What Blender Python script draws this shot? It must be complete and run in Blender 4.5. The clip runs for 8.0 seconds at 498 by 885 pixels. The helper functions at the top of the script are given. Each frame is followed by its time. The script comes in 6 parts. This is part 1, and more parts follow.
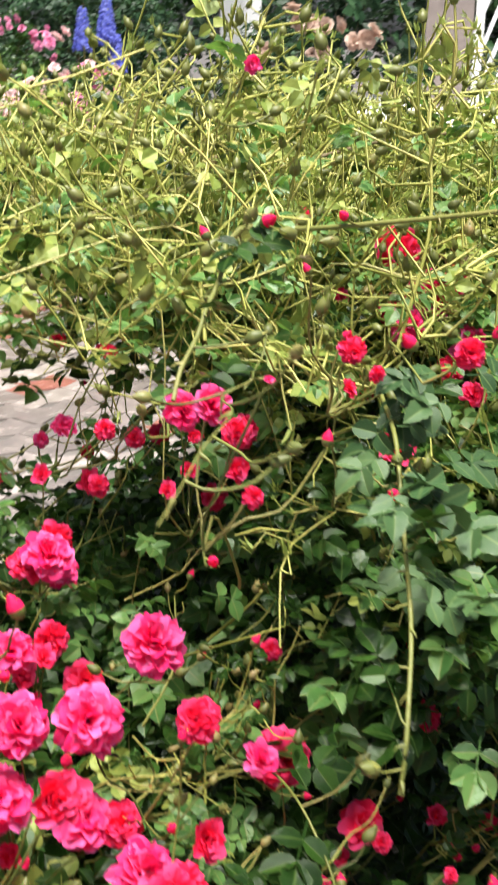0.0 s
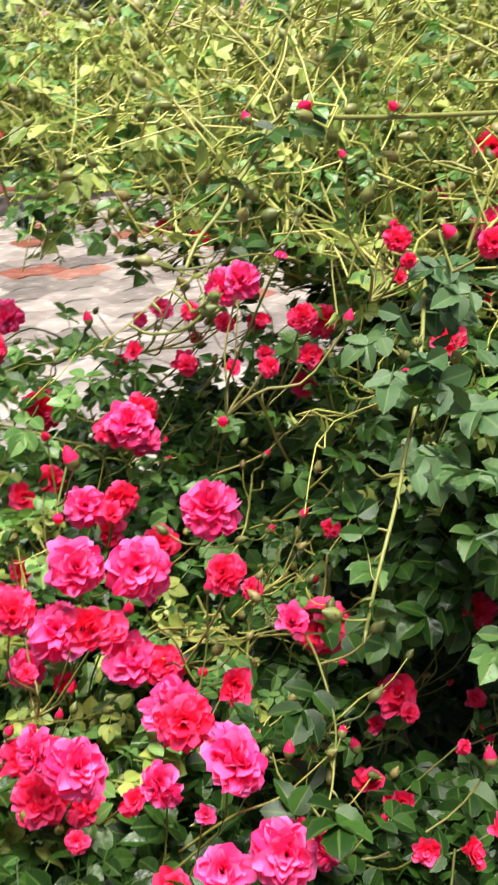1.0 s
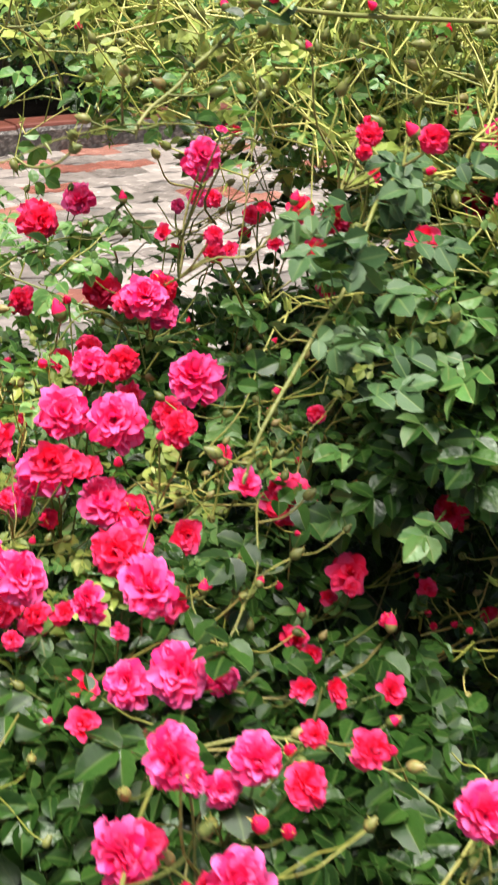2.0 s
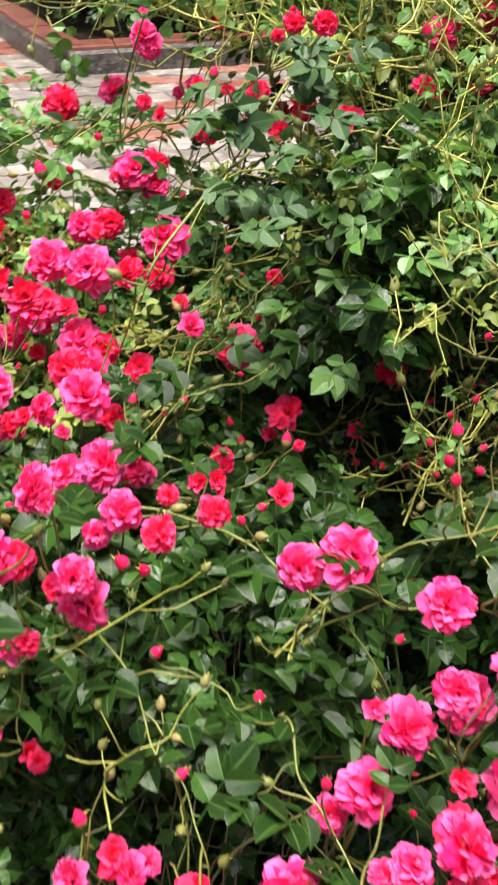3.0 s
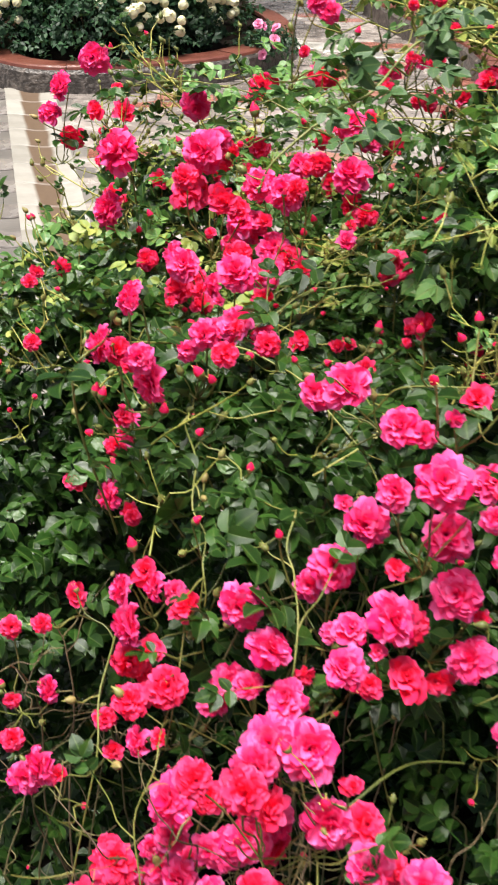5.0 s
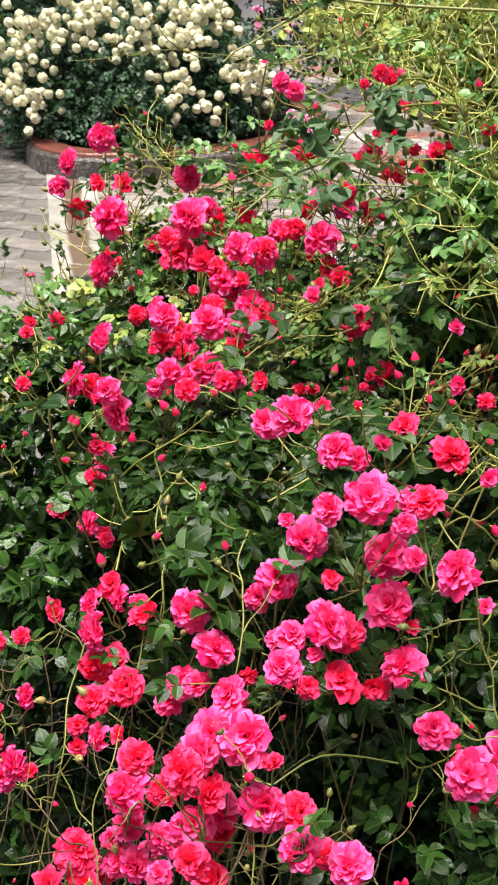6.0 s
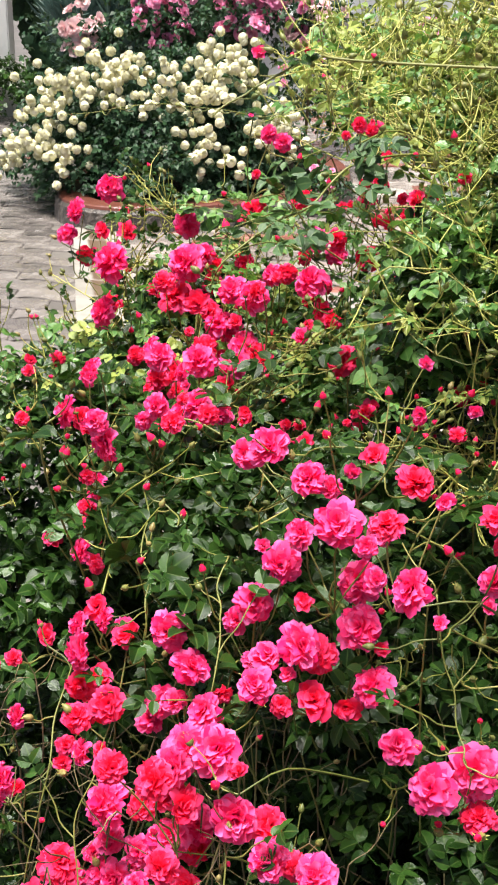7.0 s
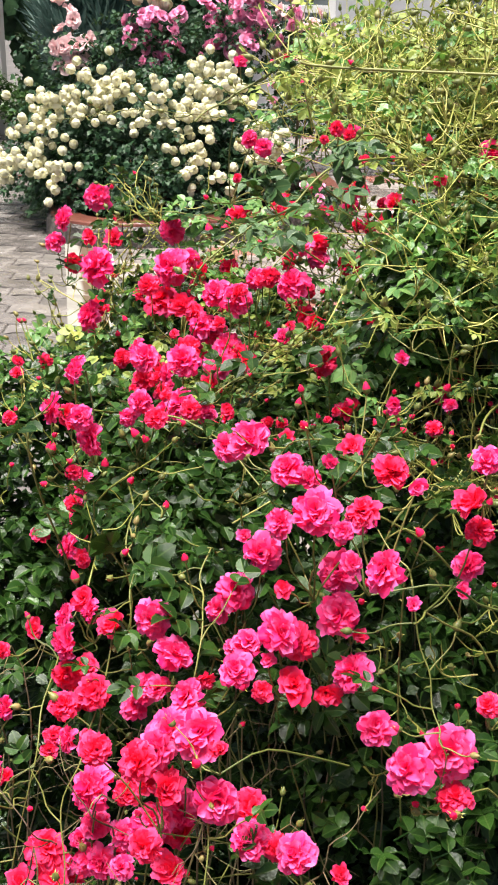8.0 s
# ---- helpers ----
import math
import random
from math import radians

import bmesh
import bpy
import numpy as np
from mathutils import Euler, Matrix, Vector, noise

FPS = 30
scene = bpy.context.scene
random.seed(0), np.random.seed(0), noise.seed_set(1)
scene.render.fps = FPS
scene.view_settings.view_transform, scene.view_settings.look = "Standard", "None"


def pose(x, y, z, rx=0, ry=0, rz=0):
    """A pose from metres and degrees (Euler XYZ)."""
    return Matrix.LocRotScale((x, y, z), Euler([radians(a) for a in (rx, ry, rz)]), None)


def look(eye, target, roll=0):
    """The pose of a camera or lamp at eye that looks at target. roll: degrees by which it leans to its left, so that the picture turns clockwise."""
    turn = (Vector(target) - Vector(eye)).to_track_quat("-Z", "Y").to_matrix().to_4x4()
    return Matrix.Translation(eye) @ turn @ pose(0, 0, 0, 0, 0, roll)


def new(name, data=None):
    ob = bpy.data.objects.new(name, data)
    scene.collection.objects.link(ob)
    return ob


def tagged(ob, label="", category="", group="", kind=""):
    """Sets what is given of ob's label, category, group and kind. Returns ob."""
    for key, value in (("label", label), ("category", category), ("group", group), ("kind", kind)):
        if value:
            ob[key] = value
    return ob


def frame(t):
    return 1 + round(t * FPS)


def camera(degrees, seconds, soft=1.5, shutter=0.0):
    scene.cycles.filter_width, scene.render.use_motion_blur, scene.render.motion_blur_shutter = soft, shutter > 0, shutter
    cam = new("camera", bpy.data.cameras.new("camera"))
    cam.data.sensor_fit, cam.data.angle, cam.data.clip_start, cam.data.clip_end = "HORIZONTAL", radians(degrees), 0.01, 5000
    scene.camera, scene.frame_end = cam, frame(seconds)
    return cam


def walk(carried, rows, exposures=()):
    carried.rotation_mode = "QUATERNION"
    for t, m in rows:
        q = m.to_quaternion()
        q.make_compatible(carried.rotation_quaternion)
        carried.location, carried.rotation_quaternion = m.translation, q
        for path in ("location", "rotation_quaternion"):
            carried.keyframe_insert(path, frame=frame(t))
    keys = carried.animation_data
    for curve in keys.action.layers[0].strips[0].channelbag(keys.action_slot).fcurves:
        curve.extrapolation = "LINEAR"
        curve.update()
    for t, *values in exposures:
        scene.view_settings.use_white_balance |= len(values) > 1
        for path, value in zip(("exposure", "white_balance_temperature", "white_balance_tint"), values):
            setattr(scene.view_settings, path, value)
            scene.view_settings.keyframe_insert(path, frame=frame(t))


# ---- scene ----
PATH = [
    (0, (-0.3374, 0.7465, 1.2028), (0.4440, 1.2813, 0.8814), 0.95),
    (0.5, (-0.3355, 0.6954, 1.2008), (0.3921, 1.2741, 0.8324), 2.36),
    (1, (-0.3192, 0.6660, 1.1973), (0.3283, 1.3223, 0.8099), 0.90),
    (1.5, (-0.2925, 0.6149, 1.1904), (0.2715, 1.3295, 0.7766), 2.56),
    (2, (-0.2761, 0.5590, 1.1891), (0.2445, 1.2912, 0.7500), 3.94),
    (2.2, (-0.2712, 0.5305, 1.1893), (0.2309, 1.2681, 0.7377), 3.89),
    (3.3, (-0.2141, 0.3545, 1.2020), (0.1118, 1.1467, 0.6860), 2.38),
    (3.5, (-0.1947, 0.3249, 1.1984), (0.0553, 1.1395, 0.6750), 0.90),
    (4, (-0.1503, 0.2655, 1.2025), (-0.0620, 1.1176, 0.6866), 0.99),
    (4.5, (-0.1236, 0.2139, 1.2014), (-0.0573, 1.0864, 0.7173), 1.24),
    (5, (-0.0937, 0.1531, 1.1995), (-0.0369, 1.0259, 0.7147), 1.82),
    (5.2, (-0.0812, 0.1307, 1.2030), (-0.0271, 1.0083, 0.7267), 1.60),
    (6.3, (-0.0272, 0.0515, 1.2035), (-0.0232, 0.9628, 0.7919), 1.27),
    (6.5, (-0.0175, 0.0427, 1.2015), (-0.0214, 0.9553, 0.7926), 1.22),
    (7, (-0.0091, 0.0256, 1.2064), (-0.0138, 0.9500, 0.8249), 0.94),
    (7.5, (-0.0059, 0.0113, 1.2036), (-0.0082, 0.9394, 0.8314), 0.80),
    (8, (0.0002, 0.0000, 1.1991), (0.0004, 0.9300, 0.8314), 0.67),
]
cam = camera(24.0, 8.0, soft=2.0, shutter=0.4)
walk(cam, [(t, look(eye, target, roll)) for t, eye, target, roll in PATH], exposures=[(0.0, 1.30), (2.0, 1.30), (3.5, 1.32), (5.0, 1.20), (6.5, 1.30), (8.0, 1.38)])

# ---- daylight: bright overcast sky with a wide, weak sun ----
SUN_EL, SUN_AZ = 81.0, 228.0
world = bpy.data.worlds.new("sky")
scene.world = world
world.use_nodes = True
wn = world.node_tree
sky = wn.nodes.new("ShaderNodeTexSky")
sky.sky_type, sky.sun_disc = "NISHITA", False
sky.sun_elevation, sky.sun_rotation = radians(SUN_EL), radians(SUN_AZ)
sky.dust_density, sky.air_density = 4.0, 0.6
wn.links.new(sky.outputs["Color"], wn.nodes["Background"].inputs["Color"])
wn.nodes["Background"].inputs["Strength"].default_value = 0.050
sun = new("sun", bpy.data.lights.new("sun", "SUN"))
sun.data.energy, sun.data.angle, sun.data.color = 4.8, radians(28), (1.0, 0.96, 0.9)
sun.matrix_world = look((0, 0, 0), (-math.sin(radians(SUN_AZ)) * math.cos(radians(SUN_EL)), -math.cos(radians(SUN_AZ)) * math.cos(radians(SUN_EL)), -math.sin(radians(SUN_EL))))

rng = np.random.default_rng(7)


# ---- materials ----
def surface(name, colours, rough=0.6, scale=30.0, bump=0.2, translucent=0.0, back=None, per="island", spread=0.5, gloss=0.5, metal=0.0, fine=6.0, wet=0.0, rib=None, tip=None):
    """A two-scale procedural surface. colours: two or three tints mixed by noise and by piece."""
    m = bpy.data.materials.new(name)
    m.use_nodes = True
    n, l = m.node_tree.nodes, m.node_tree.links
    bsdf, out = n["Principled BSDF"], n["Material Output"]
    co = n.new("ShaderNodeTexCoord")
    tex = n.new("ShaderNodeTexNoise")
    tex.inputs["Scale"].default_value, tex.inputs["Detail"].default_value = scale, 5
    fin = n.new("ShaderNodeTexNoise")
    fin.inputs["Scale"].default_value, fin.inputs["Detail"].default_value = scale * fine, 4
    l.new(co.outputs["Object"], tex.inputs["Vector"])
    l.new(co.outputs["Object"], fin.inputs["Vector"])
    if per == "island":
        geo = n.new("ShaderNodeNewGeometry")
        pick = geo.outputs["Random Per Island"]
    else:
        info = n.new("ShaderNodeObjectInfo")
        pick = info.outputs["Random"]
    mix = n.new("ShaderNodeMath")
    mix.operation = "MULTIPLY_ADD"
    l.new(pick, mix.inputs[0])
    mix.inputs[1].default_value = spread
    add = n.new("ShaderNodeMath")
    add.operation = "MULTIPLY_ADD"
    l.new(tex.outputs["Fac"], add.inputs[0])
    add.inputs[1].default_value, add.inputs[2].default_value = 1.0 - spread * 0.6, -0.2 * spread
    l.new(add.outputs[0], mix.inputs[2])
    ramp = n.new("ShaderNodeValToRGB")
    ramp.color_ramp.elements[0].position, ramp.color_ramp.elements[1].position = 0.25, 0.8
    ramp.color_ramp.elements[0].color, ramp.color_ramp.elements[1].color = (*colours[0], 1), (*colours[-1], 1)
    if len(colours) > 2:
        ramp.color_ramp.elements.new(0.52).color = (*colours[1], 1)
    l.new(mix.outputs[0], ramp.inputs["Fac"])
    tint = ramp.outputs["Color"]
    if rib:
        # pale midrib, and an edge paled as if light shone through, from the across value of each leaflet
        att = n.new("ShaderNodeAttribute")
        att.attribute_name = "across"
        line = n.new("ShaderNodeValToRGB")
        e = line.color_ramp.elements
        e[0].position, e[0].color = 0.04, (0.75, 0.75, 0.75, 1)
        e[1].position, e[1].color = 1.0, (0.5, 0.5, 0.5, 1)
        e.new(0.13).color = (0, 0, 0, 1)
        e.new(0.86).color = (0, 0, 0, 1)
        l.new(att.outputs["Fac"], line.inputs["Fac"])
        pale = n.new("ShaderNodeMix")
        pale.data_type = "RGBA"
        l.new(line.outputs["Color"], pale.inputs["Factor"])
        l.new(tint, pale.inputs["A"])
        pale.inputs["B"].default_value = (*rib, 1)
        tint = pale.outputs["Result"]
    if tip:
        # each petal pales from its base towards the rim
        att = n.new("ShaderNodeAttribute")
        att.attribute_name = "across"
        rim = n.new("ShaderNodeMapRange")
        rim.inputs["From Min"].default_value, rim.inputs["From Max"].default_value = 0.45, 1.05
        rim.inputs["To Max"].default_value = 0.85
        l.new(att.outputs["Fac"], rim.inputs["Value"])
        uneven = n.new("ShaderNodeMath")
        uneven.operation = "MULTIPLY"
        l.new(rim.outputs["Result"], uneven.inputs[0])
        l.new(pick, uneven.inputs[1])
        pale = n.new("ShaderNodeMix")
        pale.data_type = "RGBA"
        l.new(uneven.outputs[0], pale.inputs["Factor"])
        l.new(tint, pale.inputs["A"])
        pale.inputs["B"].default_value = (*tip, 1)
        tint = pale.outputs["Result"]
    l.new(tint, bsdf.inputs["Base Color"])
    bsdf.inputs["Roughness"].default_value, bsdf.inputs["Metallic"].default_value = rough, metal
    bsdf.inputs["Specular IOR Level"].default_value = gloss
    if wet:
        film = n.new("ShaderNodeMapRange")
        film.inputs["From Min"].default_value, film.inputs["From Max"].default_value = 0.42, 0.66
        film.inputs["To Min"].default_value, film.inputs["To Max"].default_value = rough * 0.6, rough + wet
        l.new(tex.outputs["Fac"], film.inputs["Value"])
        l.new(film.outputs["Result"], bsdf.inputs["Roughness"])
    if bump:
        bp = n.new("ShaderNodeBump")
        bp.inputs["Strength"].default_value, bp.inputs["Distance"].default_value = bump, 0.01
        l.new(fin.outputs["Fac"], bp.inputs["Height"])
        l.new(bp.outputs["Normal"], bsdf.inputs["Normal"])
    if translucent:
        tr, ms = n.new("ShaderNodeBsdfTranslucent"), n.new("ShaderNodeMixShader")
        if back:
            tr.inputs["Color"].default_value = (*back, 1)
        else:
            l.new(ramp.outputs["Color"], tr.inputs["Color"])
        ms.inputs[0].default_value = translucent
        l.new(bsdf.outputs[0], ms.inputs[1])
        l.new(tr.outputs[0], ms.inputs[2])
        l.new(ms.outputs[0], out.inputs["Surface"])
    return m


M_LEAF = surface("rose leaf", [(0.006, 0.019, 0.003), (0.015, 0.045, 0.007), (0.038, 0.092, 0.015)], 0.30, 60, 0.15, 0.08, (0.08, 0.18, 0.02), gloss=0.26, rib=(0.065, 0.11, 0.025))
M_YOUNG = surface("young leaf", [(0.16, 0.23, 0.04), (0.27, 0.34, 0.065), (0.39, 0.43, 0.10)], 0.5, 60, 0.15, 0.3, (0.3, 0.36, 0.08))
M_PETAL = surface("pink petal", [(0.90, 0.016, 0.18), (0.95, 0.036, 0.27), (0.97, 0.085, 0.39)], 0.5, 12, 0.06, 0.48, (0.98, 0.030, 0.21), spread=0.6, gloss=0.15, tip=(0.98, 0.30, 0.68))
# red of the bud tips; on open blossoms it puts shade into the pink
M_RED_SHADE_BUD = surface("shaded and bud petal", [(0.90, 0.012, 0.075), (0.94, 0.024, 0.15), (0.96, 0.06, 0.25)], 0.55, 12, 0.06, 0.48, (0.97, 0.022, 0.08), spread=0.6, gloss=0.15, tip=(0.96, 0.15, 0.38))
M_MID = surface("mid green leaf", [(0.05, 0.14, 0.032), (0.105, 0.24, 0.058), (0.19, 0.34, 0.095)], 0.38, 60, 0.15, 0.3, (0.16, 0.33, 0.05), gloss=0.5, rib=(0.26, 0.32, 0.10))
M_STEM = surface("green stem", [(0.26, 0.28, 0.05), (0.42, 0.42, 0.10), (0.56, 0.51, 0.17)], 0.5, 40, 0.1)
M_SHOOT = surface("yellow-green cane", [(0.08, 0.10, 0.02), (0.155, 0.17, 0.035), (0.25, 0.22, 0.065)], 0.5, 40, 0.15)
M_GREENSTEM = surface("flower stalk", [(0.20, 0.22, 0.035), (0.33, 0.33, 0.07), (0.48, 0.42, 0.13)], 0.5, 40, 0.1)
M_WOOD = surface("brown cane", [(0.07, 0.045, 0.025), (0.15, 0.11, 0.05), (0.2, 0.19, 0.07)], 0.65, 40, 0.3)
M_BUD = surface("green hip", [(0.085, 0.105, 0.022), (0.16, 0.17, 0.042), (0.28, 0.20, 0.075)], 0.5, 4, 0.06, per="object")
M_WHITE = surface("cream petal", [(0.66, 0.62, 0.34), (0.75, 0.72, 0.47), (0.80, 0.78, 0.61)], 0.6, 35, 0.08, 0.25, spread=0.6, gloss=0.25)
M_DARKLEAF = surface("dark leaf", [(0.008, 0.026, 0.011), (0.018, 0.05, 0.021), (0.04, 0.088, 0.036)], 0.45, 50, 0.15, 0.12, (0.06, 0.12, 0.03), gloss=0.22)
M_PALE = surface("pale pink petal", [(0.84, 0.50, 0.53), (0.88, 0.63, 0.63), (0.9, 0.77, 0.75)], 0.6, 35, 0.08, 0.3)
M_ROSE = surface("mauve pink petal", [(0.78, 0.16, 0.38), (0.86, 0.32, 0.53), (0.9, 0.50, 0.66)], 0.6, 35, 0.08, 0.3)
M_PEACH = surface("faded peach petal", [(0.52, 0.34, 0.26), (0.60, 0.44, 0.35), (0.68, 0.54, 0.45)], 0.6, 35, 0.08, 0.3)
M_BLUE = surface("blue petal", [(0.08, 0.10, 0.5), (0.16, 0.2, 0.7), (0.3, 0.35, 0.8)], 0.6, 35, 0.08, 0.2)
# dark humus, taken near black so its colour also holds the shade under bushes
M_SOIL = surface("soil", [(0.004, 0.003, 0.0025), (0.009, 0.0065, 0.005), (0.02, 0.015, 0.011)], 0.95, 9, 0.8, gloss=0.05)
M_PAVER = surface("grey paver", [(0.13, 0.112, 0.10), (0.22, 0.19, 0.17), (0.34, 0.30, 0.27)], 0.11, 14, 0.12, per="object", spread=0.45, fine=3, wet=0.22)
M_PAVER_DARK = surface("dark grey paver", [(0.085, 0.075, 0.07), (0.14, 0.124, 0.115), (0.21, 0.19, 0.175)], 0.14, 14, 0.12, per="object", spread=0.45, fine=3, wet=0.22)
M_PAVER_RED = surface("red paver", [(0.17, 0.06, 0.042), (0.24, 0.095, 0.07), (0.29, 0.145, 0.11)], 0.13, 14, 0.12, per="object", spread=0.45, fine=3, wet=0.22)
M_FIELD = surface("grey paver field", [(0.13, 0.112, 0.10), (0.22, 0.19, 0.17), (0.34, 0.30, 0.27)], 0.11, 14, 0.12, per="island", spread=0.45, fine=3, wet=0.22)
M_FIELD_RED = surface("red paver field", [(0.17, 0.06, 0.042), (0.24, 0.095, 0.07), (0.29, 0.145, 0.11)], 0.13, 14, 0.12, per="island", spread=0.45, fine=3, wet=0.22)
M_PAVER_PALE = surface("cream paver", [(0.30, 0.282, 0.252), (0.40, 0.38, 0.345), (0.49, 0.47, 0.43)], 0.10, 14, 0.10, per="object", spread=0.4, fine=3, wet=0.2)
M_JOINT = surface("sand joint", [(0.05, 0.045, 0.04), (0.10, 0.09, 0.08), (0.19, 0.175, 0.155)], 0.5, 3, 0.4)
M_KERBRED = surface("red painted kerb", [(0.06, 0.021, 0.015), (0.12, 0.038, 0.026), (0.18, 0.07, 0.048)], 0.3, 9, 0.3)
M_KERB = surface("pebble kerb face", [(0.018, 0.015, 0.013), (0.055, 0.046, 0.040), (0.26, 0.22, 0.19)], 0.4, 40, 0.9, fine=2)
M_WALL = surface("white plaster", [(0.62, 0.61, 0.58), (0.72, 0.71, 0.69), (0.78, 0.77, 0.75)], 0.8, 3, 0.25)
M_FRAME = surface("white paint", [(0.74, 0.74, 0.73), (0.8, 0.8, 0.79), (0.83, 0.83, 0.82)], 0.4, 6, 0.08)
M_TIMBER = surface("bare timber", [(0.32, 0.18, 0.09), (0.45, 0.28, 0.15), (0.52, 0.34, 0.2)], 0.65, 12, 0.3)
M_STAMEN = surface("orange stamens", [(0.65, 0.25, 0.03), (0.78, 0.38, 0.05)], 0.7, 60, 0.1)


# ---- building blocks ----
def mesh_of(name, verts, faces, material, smooth=True, crease=0):
    me = bpy.data.meshes.new(name)
    me.from_pydata(np.asarray(verts, float).tolist(), [], faces if isinstance(faces, list) else faces.tolist())
    me.materials.append(material)
    if smooth:
        me.polygons.foreach_set("use_smooth", np.ones(len(me.polygons), bool))
    me.update()
    if crease:
        me.set_sharp_from_angle(angle=radians(crease))
    return me


def child(name, me, parent, m=None, label="", kind=""):
    ob = new(name, me)
    ob.parent = parent
    if m is not None:
        ob.matrix_basis = m
    return tagged(ob, label, kind=kind)


def part(name, bm, material, parent, label=""):
    me = bpy.data.meshes.new(name)
    bm.to_mesh(me)
    bm.free()
    me.materials.append(material)
    return child(name, me, parent, label=label)


def thing(name, label, category, group="", kind="", at=(0, 0, 0)):
    ob = new(name)
    ob.location = at
    ob.empty_display_size = 0.05
    return tagged(ob, label, category, group, kind)


def box(bm, x0, x1, y0, y1, z0, z1, bevel=0.0):
    made = bmesh.ops.create_cube(bm, size=1.0, matrix=Matrix.LocRotScale(((x0 + x1) / 2, (y0 + y1) / 2, (z0 + z1) / 2), None, (x1 - x0, y1 - y0, z1 - z0)))
    if bevel:
        edges = {e for v in made["verts"] for e in v.link_edges}
        bmesh.ops.bevel(bm, geom=list(edges), offset=bevel, segments=2, affect="EDGES")


def smooth_line(points, n):
    """A Catmull-Rom line through the points."""
    p = np.asarray(points, float)
    p = np.vstack([2 * p[0] - p[1], p, 2 * p[-1] - p[-2]])
    out = []
    k = len(p) - 3
    for s in np.linspace(0, k - 1e-6, n):
        i, u = int(s), s - int(s)
        a, b, c, d = p[i:i + 4]
        out.append(0.5 * (2 * b + (c - a) * u + (2 * a - 5 * b + 4 * c - d) * u * u + (3 * b - a - 3 * c + d) * u ** 3))
    return np.array(out)


def tube(line, r0, r1, sides=6):
    """Verts and faces of a tapered tube along a line."""
    line = np.asarray(line, float)
    n = len(line)
    tan = np.gradient(line, axis=0)
    tan /= np.linalg.norm(tan, axis=1, keepdims=True) + 1e-9
    ref = np.where(np.abs(tan[:, 2:3]) > 0.9, [[1.0, 0, 0]], [[0, 0, 1.0]])
    a = np.cross(tan, ref)
    a /= np.linalg.norm(a, axis=1, keepdims=True) + 1e-9
    b = np.cross(tan, a)
    r = np.linspace(r0, r1, n)[:, None, None]
    ang = np.arange(sides) * 2 * np.pi / sides
    ring = line[:, None] + r * (np.cos(ang)[None, :, None] * a[:, None] + np.sin(ang)[None, :, None] * b[:, None])
    i, j = np.meshgrid(np.arange(n - 1), np.arange(sides), indexing="ij")
    k = (j + 1) % sides
    faces = np.stack([i * sides + j, i * sides + k, (i + 1) * sides + k, (i + 1) * sides + j], -1).reshape(-1, 4)
    return ring.reshape(-1, 3), faces


ACROSS = {}


def write_across(me, values):
    """Stores each vertex's distance from its leaflet's midrib."""
    me.attributes.new("across", "FLOAT", "POINT").data.foreach_set("value", np.asarray(values, np.float32))


class Heap:
    """Gathers many small pieces into one mesh."""

    def __init__(self):
        self.v, self.f, self.n, self.rim = [], [], 0, []

    def add(self, verts, faces):
        self.v.append(np.asarray(verts, float))
        self.f.extend((np.asarray(faces) + self.n).tolist() if not isinstance(faces, list) else [[i + self.n for i in f] for f in faces])
        self.n += len(verts)

    def spread(self, verts, faces, mats):
        """Adds the piece once for each 4 x 4 matrix."""
        mats = np.asarray(mats)
        if not len(mats):
            return
        v = np.einsum("nij,kj->nki", mats[:, :3, :3], verts) + mats[:, None, :3, 3]
        k = len(verts)
        base = self.n + k * np.arange(len(mats))
        for f in faces:
            self.f.extend((base[:, None] + np.asarray(f)).tolist())
        self.v.append(v.reshape(-1, 3))
        self.n += k * len(mats)
        if id(verts) in ACROSS:
            self.rim.append(np.tile(ACROSS[id(verts)], len(mats)))

    def mesh(self, name, material, smooth=True, crease=0):
        me = mesh_of(name, np.concatenate(self.v), self.f, material, smooth, crease)
        if sum(map(len, self.rim)) == self.n:
            write_across(me, np.concatenate(self.rim))
        return me


def turned(pos, ahead, up, size):
    """4 x 4 matrices with y along ahead and z near up."""
    pos, ahead, up = (np.atleast_2d(np.asarray(a, float)) for a in (pos, ahead, up))
    y = ahead / (np.linalg.norm(ahead, axis=1, keepdims=True) + 1e-9)
    x = np.cross(y, up)
    x /= np.linalg.norm(x, axis=1, keepdims=True) + 1e-9
    z = np.cross(x, y)
    m = np.zeros((len(pos), 4, 4))
    size = np.broadcast_to(np.asarray(size, float), (len(pos),))[:, None]
    m[:, :3, 0], m[:, :3, 1], m[:, :3, 2], m[:, :3, 3], m[:, 3, 3] = x * size, y * size, z * size, pos, 1
    return m


# ---- plant pieces (unit sized) ----
def leaflet(segments=3, teeth=0.0, fold=0.18, droop=0.12, wide=0.34):
    """One leaflet of length 1 along y, folded at the midrib."""
    ts = np.linspace(0, 1, segments + 2)
    mid = [(0, t, -droop * t * t) for t in ts]
    verts, faces = list(mid), []
    n = len(ts)
    for side in (-1, 1):
        rim = []
        for i, t in enumerate(ts[1:-1], 1):
            w = wide * math.sin(math.pi * t ** 0.9) ** 0.62 * (1 + teeth * (1 if i % 2 else -1))
            rim.append(len(verts))
            verts.append((side * w, t - teeth * 0.2, -droop * t * t + fold * w * 1.2 - 0.25 * w * w))
        chain = [0, *rim, n - 1]
        for i in range(n - 1):
            a, b, c, d = chain[i], chain[i + 1], i + 1, i
            f = [a, b, c, d] if side < 0 else [d, c, b, a]
            f = list(dict.fromkeys(f))
            if len(f) > 2:
                faces.append(f)
    return np.array(verts, float), faces


